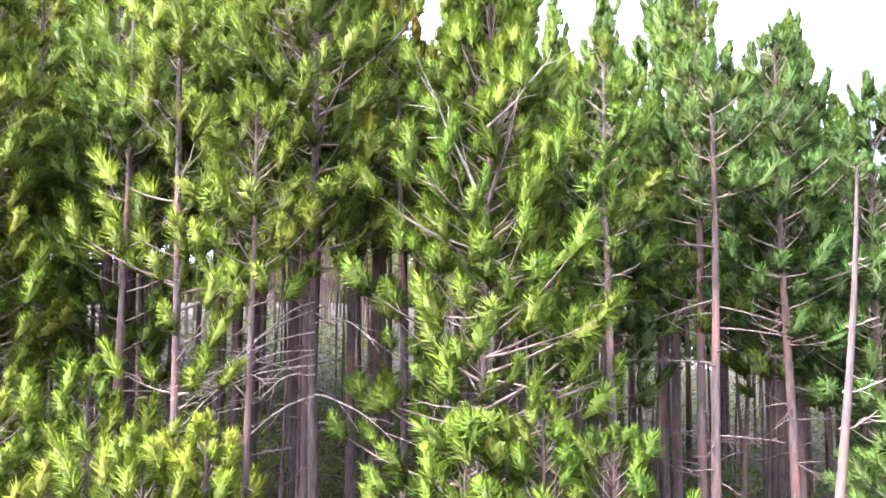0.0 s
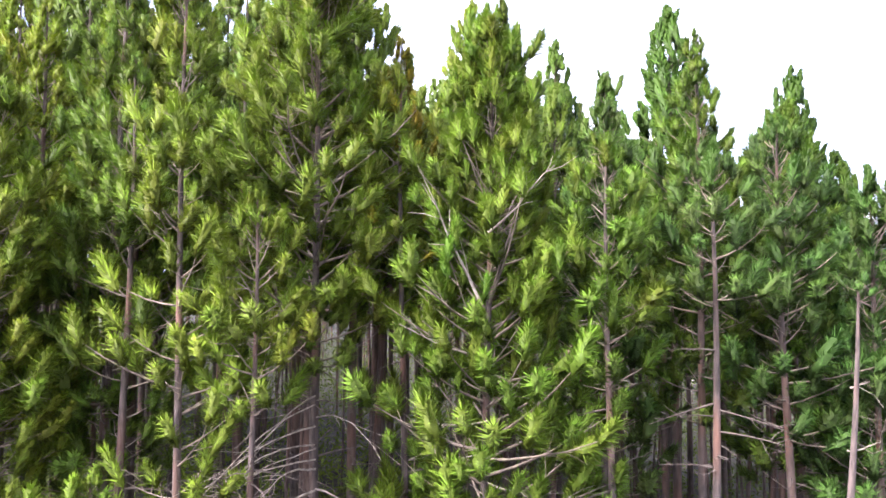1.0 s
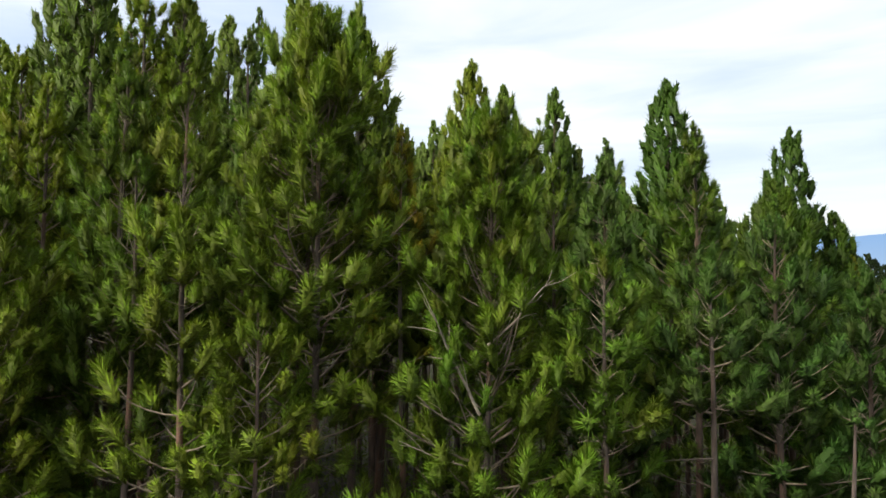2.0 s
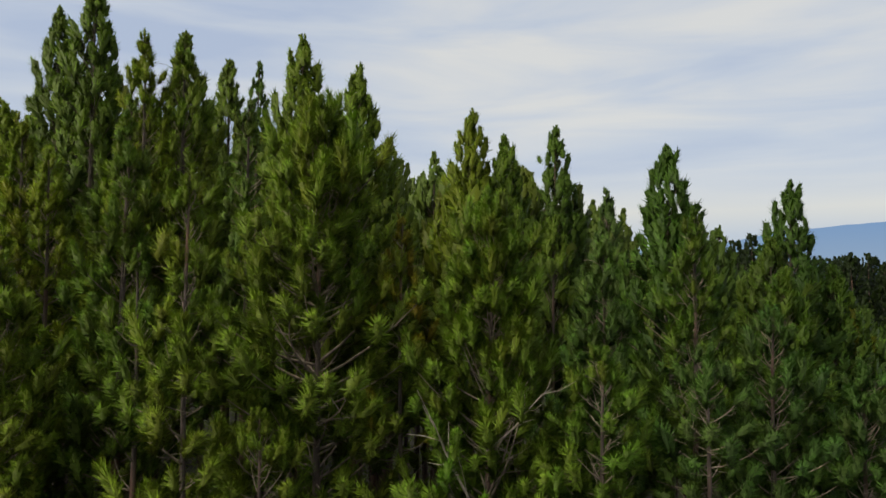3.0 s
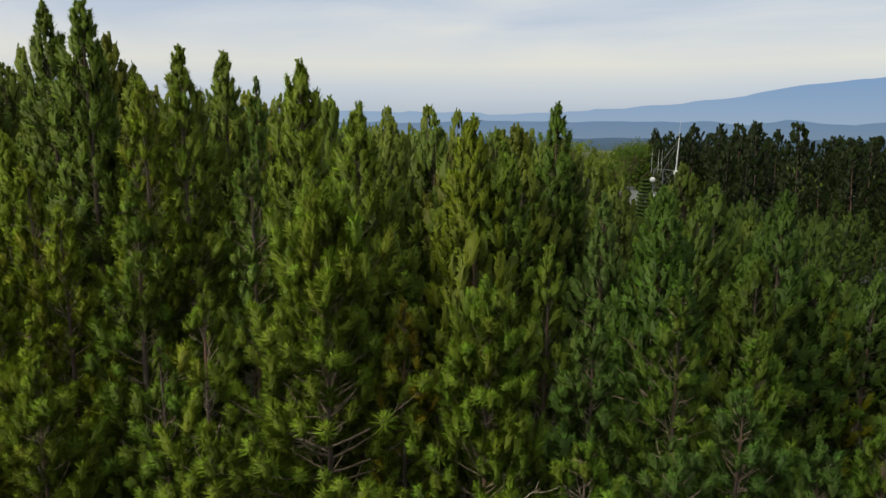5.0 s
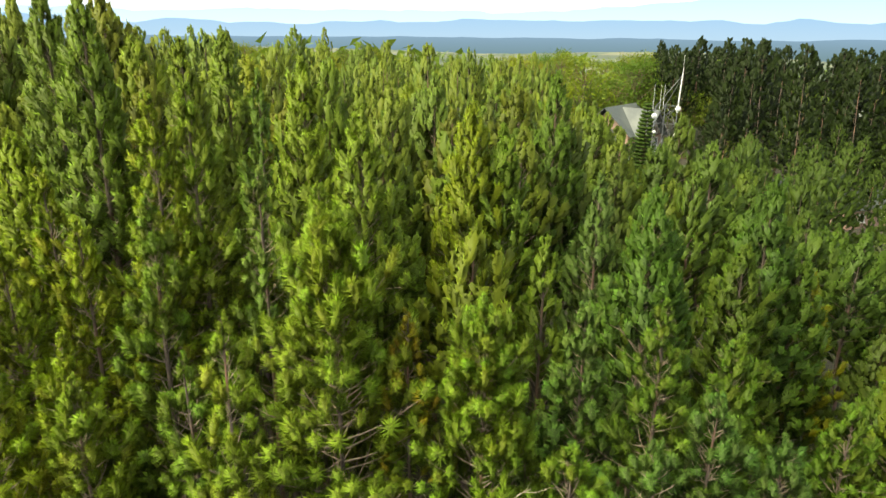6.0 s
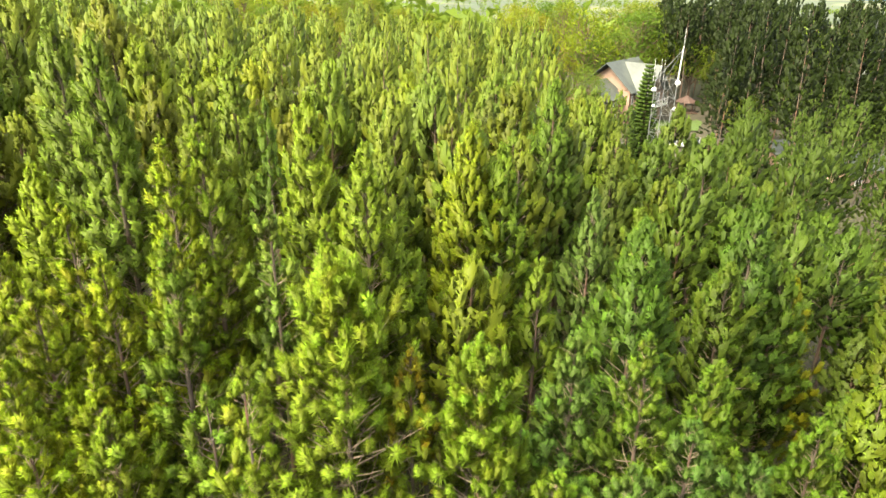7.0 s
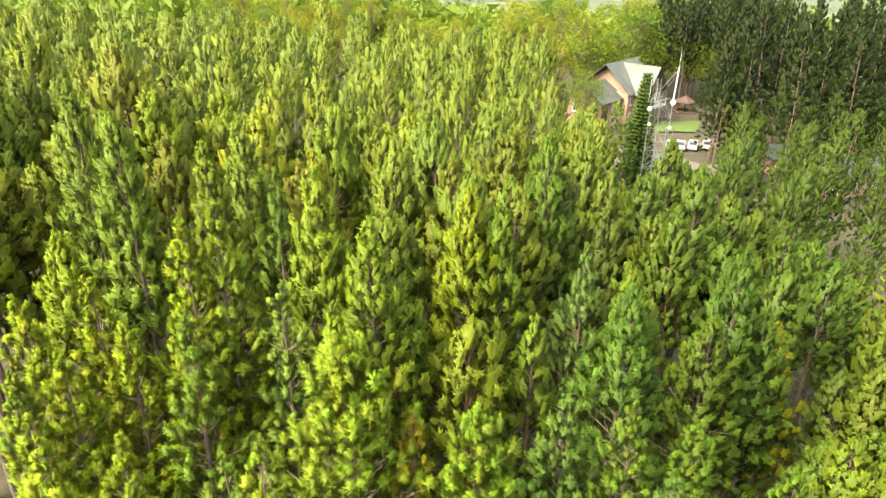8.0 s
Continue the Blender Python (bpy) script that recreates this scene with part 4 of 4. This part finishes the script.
# ---- lattice tower ----
def lattice_tower(x, y):
    z0 = ground_height(x, y)
    t = thing("radio_tower", (x, y, z0), "white lattice radio tower with dishes and a tall whip mast", "radio tower", turn=-14)
    top = 15.8 - z0
    legs = [(-1.0, -0.5), (1.0, -0.5), (0.0, 1.15)]
    def leg_at(i, z):
        k = 1.12 - 0.14 * z / top
        return Vector((legs[i][0] * k, legs[i][1] * k, z))
    for i in range(3):
        part("leg", rod(bmesh.new(), leg_at(i, 0), leg_at(i, top), 0.05, 0.042, 8), STEEL, t)
    levels = 12
    for k in range(levels):
        za, zb = top * k / levels, top * (k + 1) / levels
        for i in range(3):
            j = (i + 1) % 3
            part("brace", rod(bmesh.new(), leg_at(i, za), leg_at(j, zb), 0.015), STEEL, t)
            part("brace", rod(bmesh.new(), leg_at(j, za), leg_at(i, zb), 0.015), STEEL, t)
            part("crossbar", rod(bmesh.new(), leg_at(i, zb), leg_at(j, zb), 0.016), STEEL, t)
    mast_foot, mast_top = leg_at(1, top - 0.6), Vector((1.1, -0.5, 19.2 - z0 + 1.2))
    part("mast", rod(bmesh.new(), mast_foot, mast_top - Vector((0, 0, 1.6)), 0.07, 0.05, 8), WHITE_PAINT, t, "white tubular mast")
    part("whip", rod(bmesh.new(), mast_top - Vector((0, 0, 1.65)), mast_top, 0.022, 0.012), WHITE_PAINT, t)
    part("stay", rod(bmesh.new(), mast_top - Vector((0, 0, 1.8)), leg_at(0, top - 0.1), 0.03), STEEL, t)
    part("stay", rod(bmesh.new(), mast_top - Vector((0, 0, 2.0)), leg_at(2, top - 0.1), 0.03), STEEL, t)
    for a, z, r in ((Vector((1.0, -0.75, 0)), top - 0.2, 0.25), (Vector((-1.05, -0.75, 0)), top - 0.9, 0.25), (Vector((1.0, -0.75, 0)), top - 2.6, 0.17), (Vector((-0.9, -0.7, 0)), top - 2.4, 0.16)):
        bm = bmesh.new()
        bmesh.ops.create_uvsphere(bm, u_segments=16, v_segments=8, radius=r)
        bmesh.ops.scale(bm, verts=bm.verts, vec=(1, 0.55, 1))
        bmesh.ops.translate(bm, verts=bm.verts, vec=a + Vector((0, -0.2, z)))
        dish = part("dish", bm, WHITE_PAINT, t, "round white dish cover", True)
        part("bracket", rod(bmesh.new(), a + Vector((0, 0.0, z)), a + Vector((0, 0.35, z)), 0.05), STEEL, dish)
    for dx in (1.35, 0.75):
        part("antenna", box(bmesh.new(), (dx, -0.72, top - 3.3), (0.12, 0.09, 1.3), bevel=0.02), STEEL, t, "long pale panel antenna")
    for dx in (-1.2, -0.6, -0.3):
        part("whip", rod(bmesh.new(), (dx, -0.3, top - 0.3), (dx, -0.3, top + 1.9), 0.02, 0.012), WHITE_PAINT, t)
    return t


lattice_tower(20.9, 62.0)


def far_mast(x, y, z_top):
    z0 = ground_height(x, y)
    t = thing("radio_mast", (x, y, z0), "distant white tubular mast with a thin tip", "radio mast")
    h = z_top - z0
    part("pole", rod(bmesh.new(), (0, 0, 0), (0, 0, h - 5), 0.42, 0.34, 10), WHITE_PAINT, t)
    part("tip", rod(bmesh.new(), (0, 0, h - 5.05), (0, 0, h), 0.11, 0.04, 6), STEEL, t)
    for k in range(3):
        a = k * 2.1
        part("antenna", box(bmesh.new(), (0.5 * math.cos(a), 0.5 * math.sin(a), h - 6.2), (0.3, 0.3, 1.8), bevel=0.04), WHITE_PAINT, t)


far_mast(87.5, 139.0, 15.5)


# ---- house ----
def gable_roof(bm, cx, cy, w, d, z_eave, z_ridge, over=0.5, axis="y", thick=0.16):
    """Two roof slabs whose ridge runs along axis."""
    if axis == "y":
        a = [Vector((cx - w / 2 - over, cy, z_eave)), Vector((cx, cy, z_ridge)), Vector((cx + w / 2 + over, cy, z_eave))]
        along = Vector((0, d / 2 + over, 0))
    else:
        a = [Vector((cx, cy - d / 2 - over, z_eave)), Vector((cx, cy, z_ridge)), Vector((cx, cy + d / 2 + over, z_eave))]
        along = Vector((w / 2 + over, 0, 0))
    up = Vector((0, 0, thick))
    ring = []
    for s in (-1, 1):
        ring.append([bm.verts.new(p + s * along) for p in a] + [bm.verts.new(p + s * along + up) for p in reversed(a)])
    for k in range(6):
        bm.faces.new((ring[0][k], ring[0][(k + 1) % 6], ring[1][(k + 1) % 6], ring[1][k]))
    bm.faces.new((ring[0][0], ring[0][1], ring[0][4], ring[0][5]))
    bm.faces.new((ring[0][1], ring[0][2], ring[0][3], ring[0][4]))
    bm.faces.new((ring[1][5], ring[1][4], ring[1][1], ring[1][0]))
    bm.faces.new((ring[1][4], ring[1][3], ring[1][2], ring[1][1]))
    bmesh.ops.recalc_face_normals(bm, faces=bm.faces)
    return bm


def prism(bm, cx, y0, y1, w, z0, z1, axis="y"):
    """The triangular wall piece under a gable."""
    pts = [(-w / 2, z0), (w / 2, z0), (0, z1)]
    rings = []
    for q in (y0, y1):
        rings.append([bm.verts.new((cx + p, q, z) if axis == "y" else (q, cx + p, z)) for p, z in pts])
    bm.faces.new(rings[0])
    bm.faces.new(rings[1][::-1])
    for k in range(3):
        bm.faces.new((rings[0][k], rings[1][k], rings[1][(k + 1) % 3], rings[0][(k + 1) % 3]))
    bmesh.ops.recalc_face_normals(bm, faces=bm.faces)
    return bm


def house_window(parent, x, y, z, w, h, side="front"):
    """A framed window standing proud of the wall, with sill, mullion and pane."""
    m = pose(x, y, z) if side == "front" else pose(x, y, z, 0, 0, -90)
    win = new("window")
    win.parent = parent
    win.matrix_basis = m
    bm = bmesh.new()
    for c, s in (((0, 0, h / 2), (w + 0.2, 0.14, 0.12)), ((0, 0, -h / 2), (w + 0.2, 0.14, 0.12)), ((-w / 2, 0, 0), (0.12, 0.14, h)), ((w / 2, 0, 0), (0.12, 0.14, h)), ((0, 0, 0), (0.07, 0.1, h))):
        box(bm, c, s)
    part("window_frame", bm, WHITE_PAINT, win)
    part("pane", box(bmesh.new(), (0, 0.02, 0), (w - 0.1, 0.03, h - 0.1)), DARK_GLASS, win)
    part("window_sill", box(bmesh.new(), (0, -0.08, -h / 2 - 0.1), (w + 0.35, 0.22, 0.07), bevel=0.015), WHITE_PAINT, win)


def house(x, y, turn):
    z0 = ground_height(x, y)
    h = thing("house", (x, y, z0), "two-storey salmon house with grey sheet gable roofs", "house", turn=turn)
    part("wall", box(bmesh.new(), (0, 0, 2.8), (10, 9, 5.6)), SALMON, h)
    part("wall", prism(bmesh.new(), 0, -4.4, 4.4, 9.9, 5.6, 9.3, "x"), SALMON, h)
    part("roof", gable_roof(bmesh.new(), 0, 0, 10, 9, 5.3, 9.8, 0.7, "x"), ROOF_SHEET, h)
    part("wall", box(bmesh.new(), (0.0, -5.2, 2.6), (7.0, 2.4, 5.2)), SALMON, h)
    part("gable_wall", prism(bmesh.new(), 0.0, -6.35, -3, 6.9, 5.2, 8.7), CREAM, h, "cream timbered gable end")
    part("roof", gable_roof(bmesh.new(), 0.0, -3.6, 7.0, 6.4, 5.0, 9.5, 0.6), ROOF_SHEET, h)
    part("wall", box(bmesh.new(), (-8.2, 0.4, 2.3), (6.4, 7.0, 4.6)), SALMON, h)
    part("wall", prism(bmesh.new(), 0.4, -11.3, -5.2, 6.9, 4.6, 6.6, "x"), SALMON, h)
    part("roof", gable_roof(bmesh.new(), -8.2, 0.4, 6.4, 7.0, 4.4, 7.1, 0.6, "x"), ROOF_SHEET, h)
    for k in range(5):
        part("timber", rod(bmesh.new(), (-1.2 + 0.9 * k, -6.42, 5.3), (-1.2 + 0.9 * k, -6.42, 5.9 + 1.7 * (1 - abs(k - 2) / 2)), 0.07, sides=4), TIMBER, h)
    part("timber", box(bmesh.new(), (0.6, -6.42, 5.3), (5.0, 0.12, 0.2)), TIMBER, h)
    part("balcony", box(bmesh.new(), (0.6, -7.0, 2.9), (5.2, 1.5, 0.16)), WHITE_PAINT, h)
    for k in range(9):
        part("baluster", box(bmesh.new(), (-1.9 + 0.62 * k, -7.7, 3.45), (0.07, 0.07, 0.95)), WHITE_PAINT, h)
    part("handrail", box(bmesh.new(), (0.6, -7.7, 3.96), (5.2, 0.1, 0.08)), WHITE_PAINT, h)
    for wx, wy, wz, ww, wh in ((-0.6, -6.45, 4.1, 1.1, 1.4), (1.6, -6.45, 4.1, 1.1, 1.4), (-3.6, -4.55, 4.1, 1.2, 1.3), (-3.6, -4.55, 1.4, 1.2, 1.3), (3.9, -4.55, 4.1, 1.0, 1.3), (3.9, -4.55, 1.4, 1.0, 1.3), (-7.2, -3.15, 3.3, 1.3, 1.2), (-7.2, -3.15, 1.2, 1.3, 1.2), (0.6, -6.45, 1.3, 2.2, 2.0)):
        house_window(h, wx, wy, wz, ww, wh)
    for wy, wz in ((-1.5, 3.3), (1.6, 3.3), (-1.5, 1.2)):
        house_window(h, -11.46, wy, wz, 1.2, 1.2, "side")
    # Dark panel on the wall paints the porch's inner shade; nothing is cut out.
    part("porch_shade_panel", box(bmesh.new(), (-10.0, -3.13, 2.6), (1.9, 0.08, 2.6)), DARK_GLASS, h, "dark panel painting the shade of a porch opening")
    return h


house(38.0, 143.0, 48).scale = (1.22, 1.22, 1.22)


def low_house(x, y, w, d, eave, rise, turn, label):
    z0 = ground_height(x, y)
    h = thing("house", (x, y, z0), label, "house", turn=turn)
    part("wall", box(bmesh.new(), (0, 0, eave / 2), (w, d, eave)), SALMON, h)
    part("wall", prism(bmesh.new(), 0, -w / 2 + 0.05, w / 2 - 0.05, d - 0.1, eave, eave + rise - 0.2, "x"), SALMON, h)
    part("roof", gable_roof(bmesh.new(), 0, 0, w, d, eave - 0.1, eave + rise, 0.6, "x"), ROOF_SHEET, h)
    for k in (-1, 1):
        house_window(h, k * w * 0.25, -d / 2 - 0.05, eave * 0.55, 1.2, 1.1)
    return h


low_house(63, 97, 9, 7, 3.2, 2.0, 18, "low grey-roofed house among pines")
low_house(56.5, 106, 6, 5, 2.8, 1.5, 10, "small grey-roofed shed among pines")
low_house(33.5, 103, 3.0, 3.4, 2.3, 0.8, 5, "small grey-roofed hut beside a tower")


def gazebo(x, y):
    z0 = ground_height(x, y)
    g = thing("gazebo", (x, y, z0), "open timber gazebo with a red-brown hip roof", "gazebo")
    bm = bmesh.new()
    bmesh.ops.create_cone(bm, cap_ends=True, segments=8, radius1=2.5, radius2=0.2, depth=1.3)
    bmesh.ops.translate(bm, verts=bm.verts, vec=(0, 0, 3.1))
    part("roof", bm, RUST_ROOF, g)
    for k in range(8):
        a = (k + 0.5) * math.pi / 4
        part("post", rod(bmesh.new(), (2.0 * math.cos(a), 2.0 * math.sin(a), 0), (2.0 * math.cos(a), 2.0 * math.sin(a), 2.65), 0.09), TIMBER, g)
    part("deck", box(bmesh.new(), (0, 0, 0.15), (4.3, 4.3, 0.3)), TIMBER, g)
    part("bench", box(bmesh.new(), (0, 1.4, 0.55), (2.4, 0.5, 0.1)), TIMBER, g)


gazebo(55.0, 149.0)


# ---- cars ----
def car(x, y, turn, paint, label, tall=1.0):
    z0 = ground_height(x, y) + 0.1
    c = thing("car", (x, y, z0), label, "car", "cars parked in the yard", turn)
    side = [(-2.15, 0.42), (-2.2, 0.75), (-2.05, 0.98), (-1.2, 1.03), (-0.55, 1.48 * tall), (1.15, 1.5 * tall), (1.85, 1.08), (2.15, 1.0), (2.2, 0.45)]
    def shell(points, half, pinch):
        bm = bmesh.new()
        rings = []
        for s, k in ((-1, pinch), (-1, 1.0), (1, 1.0), (1, pinch)):
            inset = 0.0 if k == 1.0 else 1.0
            rings.append([bm.verts.new((px, s * (half - (0.16 * inset if pz > 1.02 else 0.0)) + s * (0.04 * inset), pz)) for px, pz in points])
        n = len(points)
        for i in range(3):
            for k in range(n):
                bm.faces.new((rings[i][k], rings[i][(k + 1) % n], rings[i + 1][(k + 1) % n], rings[i + 1][k]))
        bm.faces.new(rings[0][::-1])
        bm.faces.new(rings[3])
        bmesh.ops.recalc_face_normals(bm, faces=bm.faces)
        return bm
    part("body", shell(side, 0.82, 0.9), paint, c)
    glass = [(-1.12, 1.06), (-0.56, 1.43 * tall), (1.12, 1.45 * tall), (1.75, 1.1)]
    bm = bmesh.new()
    for s in (-1, 1):
        ring = [bm.verts.new((px * 0.94, s * (0.875 - (0.16 if pz > 1.2 else 0)), pz)) for px, pz in glass]
        bm.faces.new(ring if s < 0 else ring[::-1])
    part("side_window", bm, DARK_GLASS, c)
    for pts in (((-1.22, 1.05), (-0.6, 1.46 * tall)), ((1.2, 1.47 * tall), (1.86, 1.1))):
        bm = bmesh.new()
        (xa, za), (xb, zb) = pts
        q = [bm.verts.new(v) for v in ((xa - 0.02, -0.66, za + 0.03), (xa - 0.02, 0.66, za + 0.03), (xb - 0.02, 0.6, zb + 0.01), (xb - 0.02, -0.6, zb + 0.01))]
        if xa > 0:
            for v in q:
                v.co.x += 0.05
        bm.faces.new(q)
        part("windscreen", bm, DARK_GLASS, c)
    for wx in (-1.35, 1.35):
        for s in (-1, 1):
            bm = bmesh.new()
            rod(bm, (wx, s * 0.66, 0.32), (wx, s * 0.9, 0.32), 0.33, sides=16)
            wheel = part("wheel", bm, RUBBER, c)
            part("rim", rod(bmesh.new(), (wx, s * 0.88, 0.32), (wx, s * 0.915, 0.32), 0.2, sides=12), STEEL, wheel)
    for s in (-1, 1):
        part("headlight", box(bmesh.new(), (-2.12, s * 0.6, 0.8), (0.14, 0.36, 0.15), bevel=0.03), STEEL, c)
        part("tail_light", box(bmesh.new(), (2.12, s * 0.65, 0.85), (0.14, 0.24, 0.18), bevel=0.03), LAMP_LENS, c)
    return c


car(42.0, 117.6, 72, CAR_WHITE, "white car parked in the gravel yard", 1.1)
car(44.2, 118.2, 70, CAR_SILVER, "silver-white car parked in the gravel yard")
car(46.6, 118.4, 66, CAR_WHITE, "white saloon parked in the gravel yard")
car(49.4, 118.8, 62, CAR_SILVER, "grey car parked behind a tree")


# ---- rails and posts by the yard ----
def white_rails(x, y):
    z0 = ground_height(x, y)
    r = thing("barrier", (x, y, z0), "two white painted rails sloping down a bank", "barrier", turn=-40)
    for k in (0, 0.6):
        part("rail", rod(bmesh.new(), (-2.2, k, 2.2), (2.2, k, 0.9), 0.09, sides=8), WHITE_PAINT, r)
    for px, pz in ((-2.0, 2.2), (2.0, 1.0)):
        part("post", rod(bmesh.new(), (px, 0.3, 0), (px, 0.3, pz), 0.08, sides=8), WHITE_PAINT, r)


white_rails(35.6, 90.5)


# ---- broad-leaved trees and tiered conifer ----
def broadleaf_meshes(height, reach, clumps, leaves, size, rng):
    wood, green = Soup(), Soup()
    pts, s = trunk_points(height * 0.8, rng.normal(0, 0.6, 2), rng, 8)
    wood.tube(pts, 0.016 * height * (1 - s) ** 0.7 + 0.03, 7)
    for i in range(clumps):
        u = rng.uniform(0.35, 1.0)
        az, out = rng.uniform(0, 6.28), rng.uniform(0.35, 1.0) * reach * math.sin(math.pi * min(1, 0.25 + 0.62 * u))
        root = np.array([np.interp(u * 0.78 * height, pts[:, 2], pts[:, c]) for c in range(3)])
        at = np.array([math.cos(az) * out, math.sin(az) * out, height * (0.30 + 0.68 * u)])
        mid_pt = (root + at) / 2 + rng.normal(0, 0.2, 3)
        wood.tube([root, mid_pt, at], [0.07, 0.045, 0.015], 4)
        c = at + rng.normal(0, 1, (leaves, 3)) * np.array([0.62, 0.62, 0.42]) * reach * 0.28
        a, b = unit(rng.normal(size=(leaves, 3))) * size, unit(rng.normal(size=(leaves, 3))) * size * 0.6
        v = np.stack([c - a, c + b, c + a], axis=1).reshape(-1, 3)
        green.add(v, np.arange(leaves * 3).reshape(-1, 3))
    return wood.mesh("trunk", BARK, True), green.mesh("crown", LEAVES)


BROAD = [broadleaf_meshes(h, r, c, 34, 0.26, RNG) for h, r, c in ((13, 4.2, 46), (15, 4.6, 52), (11, 3.8, 42), (14, 3.4, 44))]


def broadleaf(x, y, top, tint, label, rng, k=None, lean=1.0):
    k = int(rng.integers(len(BROAD))) if k is None else k
    z0 = ground_height(x, y) - 0.2
    t = thing("broadleaf_tree", (x, y, z0), label, "tree", "broad-leaved trees beyond the pines", rng.uniform(0, 360))
    q = (top - z0) / (13, 15, 11, 14)[k]
    t.scale = (q * lean, q * lean, q)
    for name, me in zip(("trunk", "crown"), BROAD[k]):
        mesh_part(name, me, t).color = (*[c * f for c, f in zip(tint, rng.normal(1, 0.07, 3))], 1)


def woods():
    rng = np.random.default_rng(21)
    # yellow-green wood beyond the stand
    for i in range(120):
        y = rng.uniform(112, 235)
        x = rng.uniform(-0.35, 0.31) * y
        if in_clearing(x, y):
            continue
        yellow = (1.3, 1.05, 0.7) if rng.random() < 0.6 else (0.75, 0.85, 0.75)
        tall = rng.uniform(11, 16) + (6 if y > 150 and x > 0.08 * y else 0)
        broadleaf(x, y, ground_height(x, y) + tall, yellow, "yellowing broad-leaved tree in a mixed wood" if yellow[0] > 1.2 else "green broad-leaved tree in a mixed wood", rng)
    # tall pines behind the yard, deep shade painted in by a near-black tint
    dark = Stand("pine_wood", (0.115, 0.155, 0.145), "tall pines with bare lower trunks behind the yard, shade painted in their tint", DARK, DARK_HEIGHTS)
    for i in range(150):
        y = rng.uniform(96, 215)
        x = rng.uniform(0.30, 0.80) * y
        if in_clearing(x, y):
            continue
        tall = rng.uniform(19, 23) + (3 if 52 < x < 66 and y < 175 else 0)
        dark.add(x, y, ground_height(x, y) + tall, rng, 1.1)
    for i in range(34):
        y = rng.uniform(153, 205)
        x = rng.uniform(0.29, 0.44) * y
        if (x - 38) ** 2 + (y - 143) ** 2 > 260 and (x - 55) ** 2 + (y - 149) ** 2 > 30:
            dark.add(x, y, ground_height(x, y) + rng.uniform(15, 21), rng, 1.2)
    # Short near-black pines added to fill in for shade below the tall ones.
    for i in range(110):
        y = rng.uniform(98, 190)
        x = rng.uniform(0.40, 0.80) * y
        if not in_clearing(x, y):
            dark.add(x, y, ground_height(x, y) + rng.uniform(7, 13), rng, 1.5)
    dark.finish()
    # trees round the yard
    for x, y, top in ((48.5, 104, 6.5), (36.5, 152, 9.5), (31, 158, 10), (50, 160, 12), (27, 128, 3.5), (24.5, 136, 4), (52, 157, 9), (46, 160, 10), (57.5, 156, 9), (61, 150, 8), (54.5, 124, 1), (52, 111, 1.5), (57, 132, 3), (32, 112, 0)):
        broadleaf(x, y, top, (1.1, 1.05, 0.8), "airy green tree beside the yard", rng)
    broadleaf(30.2, 132, 0.5, (2.6, 1.5, 0.4), "orange-flowering shrub beside the house", rng, 2, 1.4)


woods()


def tiered_conifer(x, y, top):
    rng = np.random.default_rng(33)
    z0 = ground_height(x, y)
    h = top - z0
    t = thing("conifer", (x, y, z0), "dark tiered conifer with level whorls", "conifer")
    wood, green = Soup(), Soup()
    wood.tube([(0, 0, 0), (0, 0, h * 0.5), (0, 0, h)], [0.2, 0.12, 0.03], 8)
    z = 0.8
    while z < h - 0.2:
        u = z / h
        reach = 2.5 * (1 - u) ** 0.8 + 0.15
        for k in range(9):
            a = k * 0.698 + rng.uniform(-0.2, 0.2)
            out = np.array([math.cos(a), math.sin(a), 0.12])
            wood.tube([np.array([0, 0, z]), np.array([0, 0, z]) + out * reach], [0.03, 0.01], 3)
            n = max(2, int(reach * 5))
            for j in range(n):
                q = (j + 1) / n * reach
                plume(green, np.array([0, 0, z]) + out * q, out * 0.6 + np.array([0, 0, 0.6]), 0.62, 0.26, 6, 0.1, rng, 6, 2, 1.0, 0.4)
        z += 0.55
    mesh_part("trunk", wood.mesh("trunk", BARK, True), t)
    mesh_part("crown", green.mesh("crown", (NEEDLES, OLD_SHADED_NEEDLES)), t).color = (0.36, 0.5, 0.5, 1)


tiered_conifer(29.3, 95.0, 12.5)


# ---- far woods and hedges in the valley ----
def far_woods():
    rng = np.random.default_rng(44)
    soup = Soup()
    for i in range(5200):
        d = 215 + 1500 * rng.random() ** 1.7
        a = rng.uniform(-0.72, 0.78)
        x, y = d * math.sin(a), d * math.cos(a)
        if noise.noise(Vector((x * 0.006, y * 0.006, 9))) < (-0.05 if d > 330 else -0.5) - (0.25 if a > 0.3 and d < 500 else 0):
            continue
        z = ground_height(x, y)
        size = rng.uniform(3.5, 6.5)
        c = np.array([x, y, z + size * 1.1]) + rng.normal(0, 1, (26, 3)) * np.array([0.5, 0.5, 0.62]) * size
        c[:, 2] = np.maximum(c[:, 2], z + 0.5)
        va, vb = unit(rng.normal(size=(26, 3))) * size * 0.42, unit(rng.normal(size=(26, 3))) * size * 0.36
        soup.add(np.stack([c - va, c + vb, c + va], axis=1).reshape(-1, 3), np.arange(78).reshape(-1, 3))
    ob = new("far_woods", soup.mesh("far_woods", LEAVES))
    ob.color = (0.9, 0.95, 0.95, 1)
    tagged(ob, "distant mixed woods and hedges in the valley", "woods", kind="stuff")


far_woods()
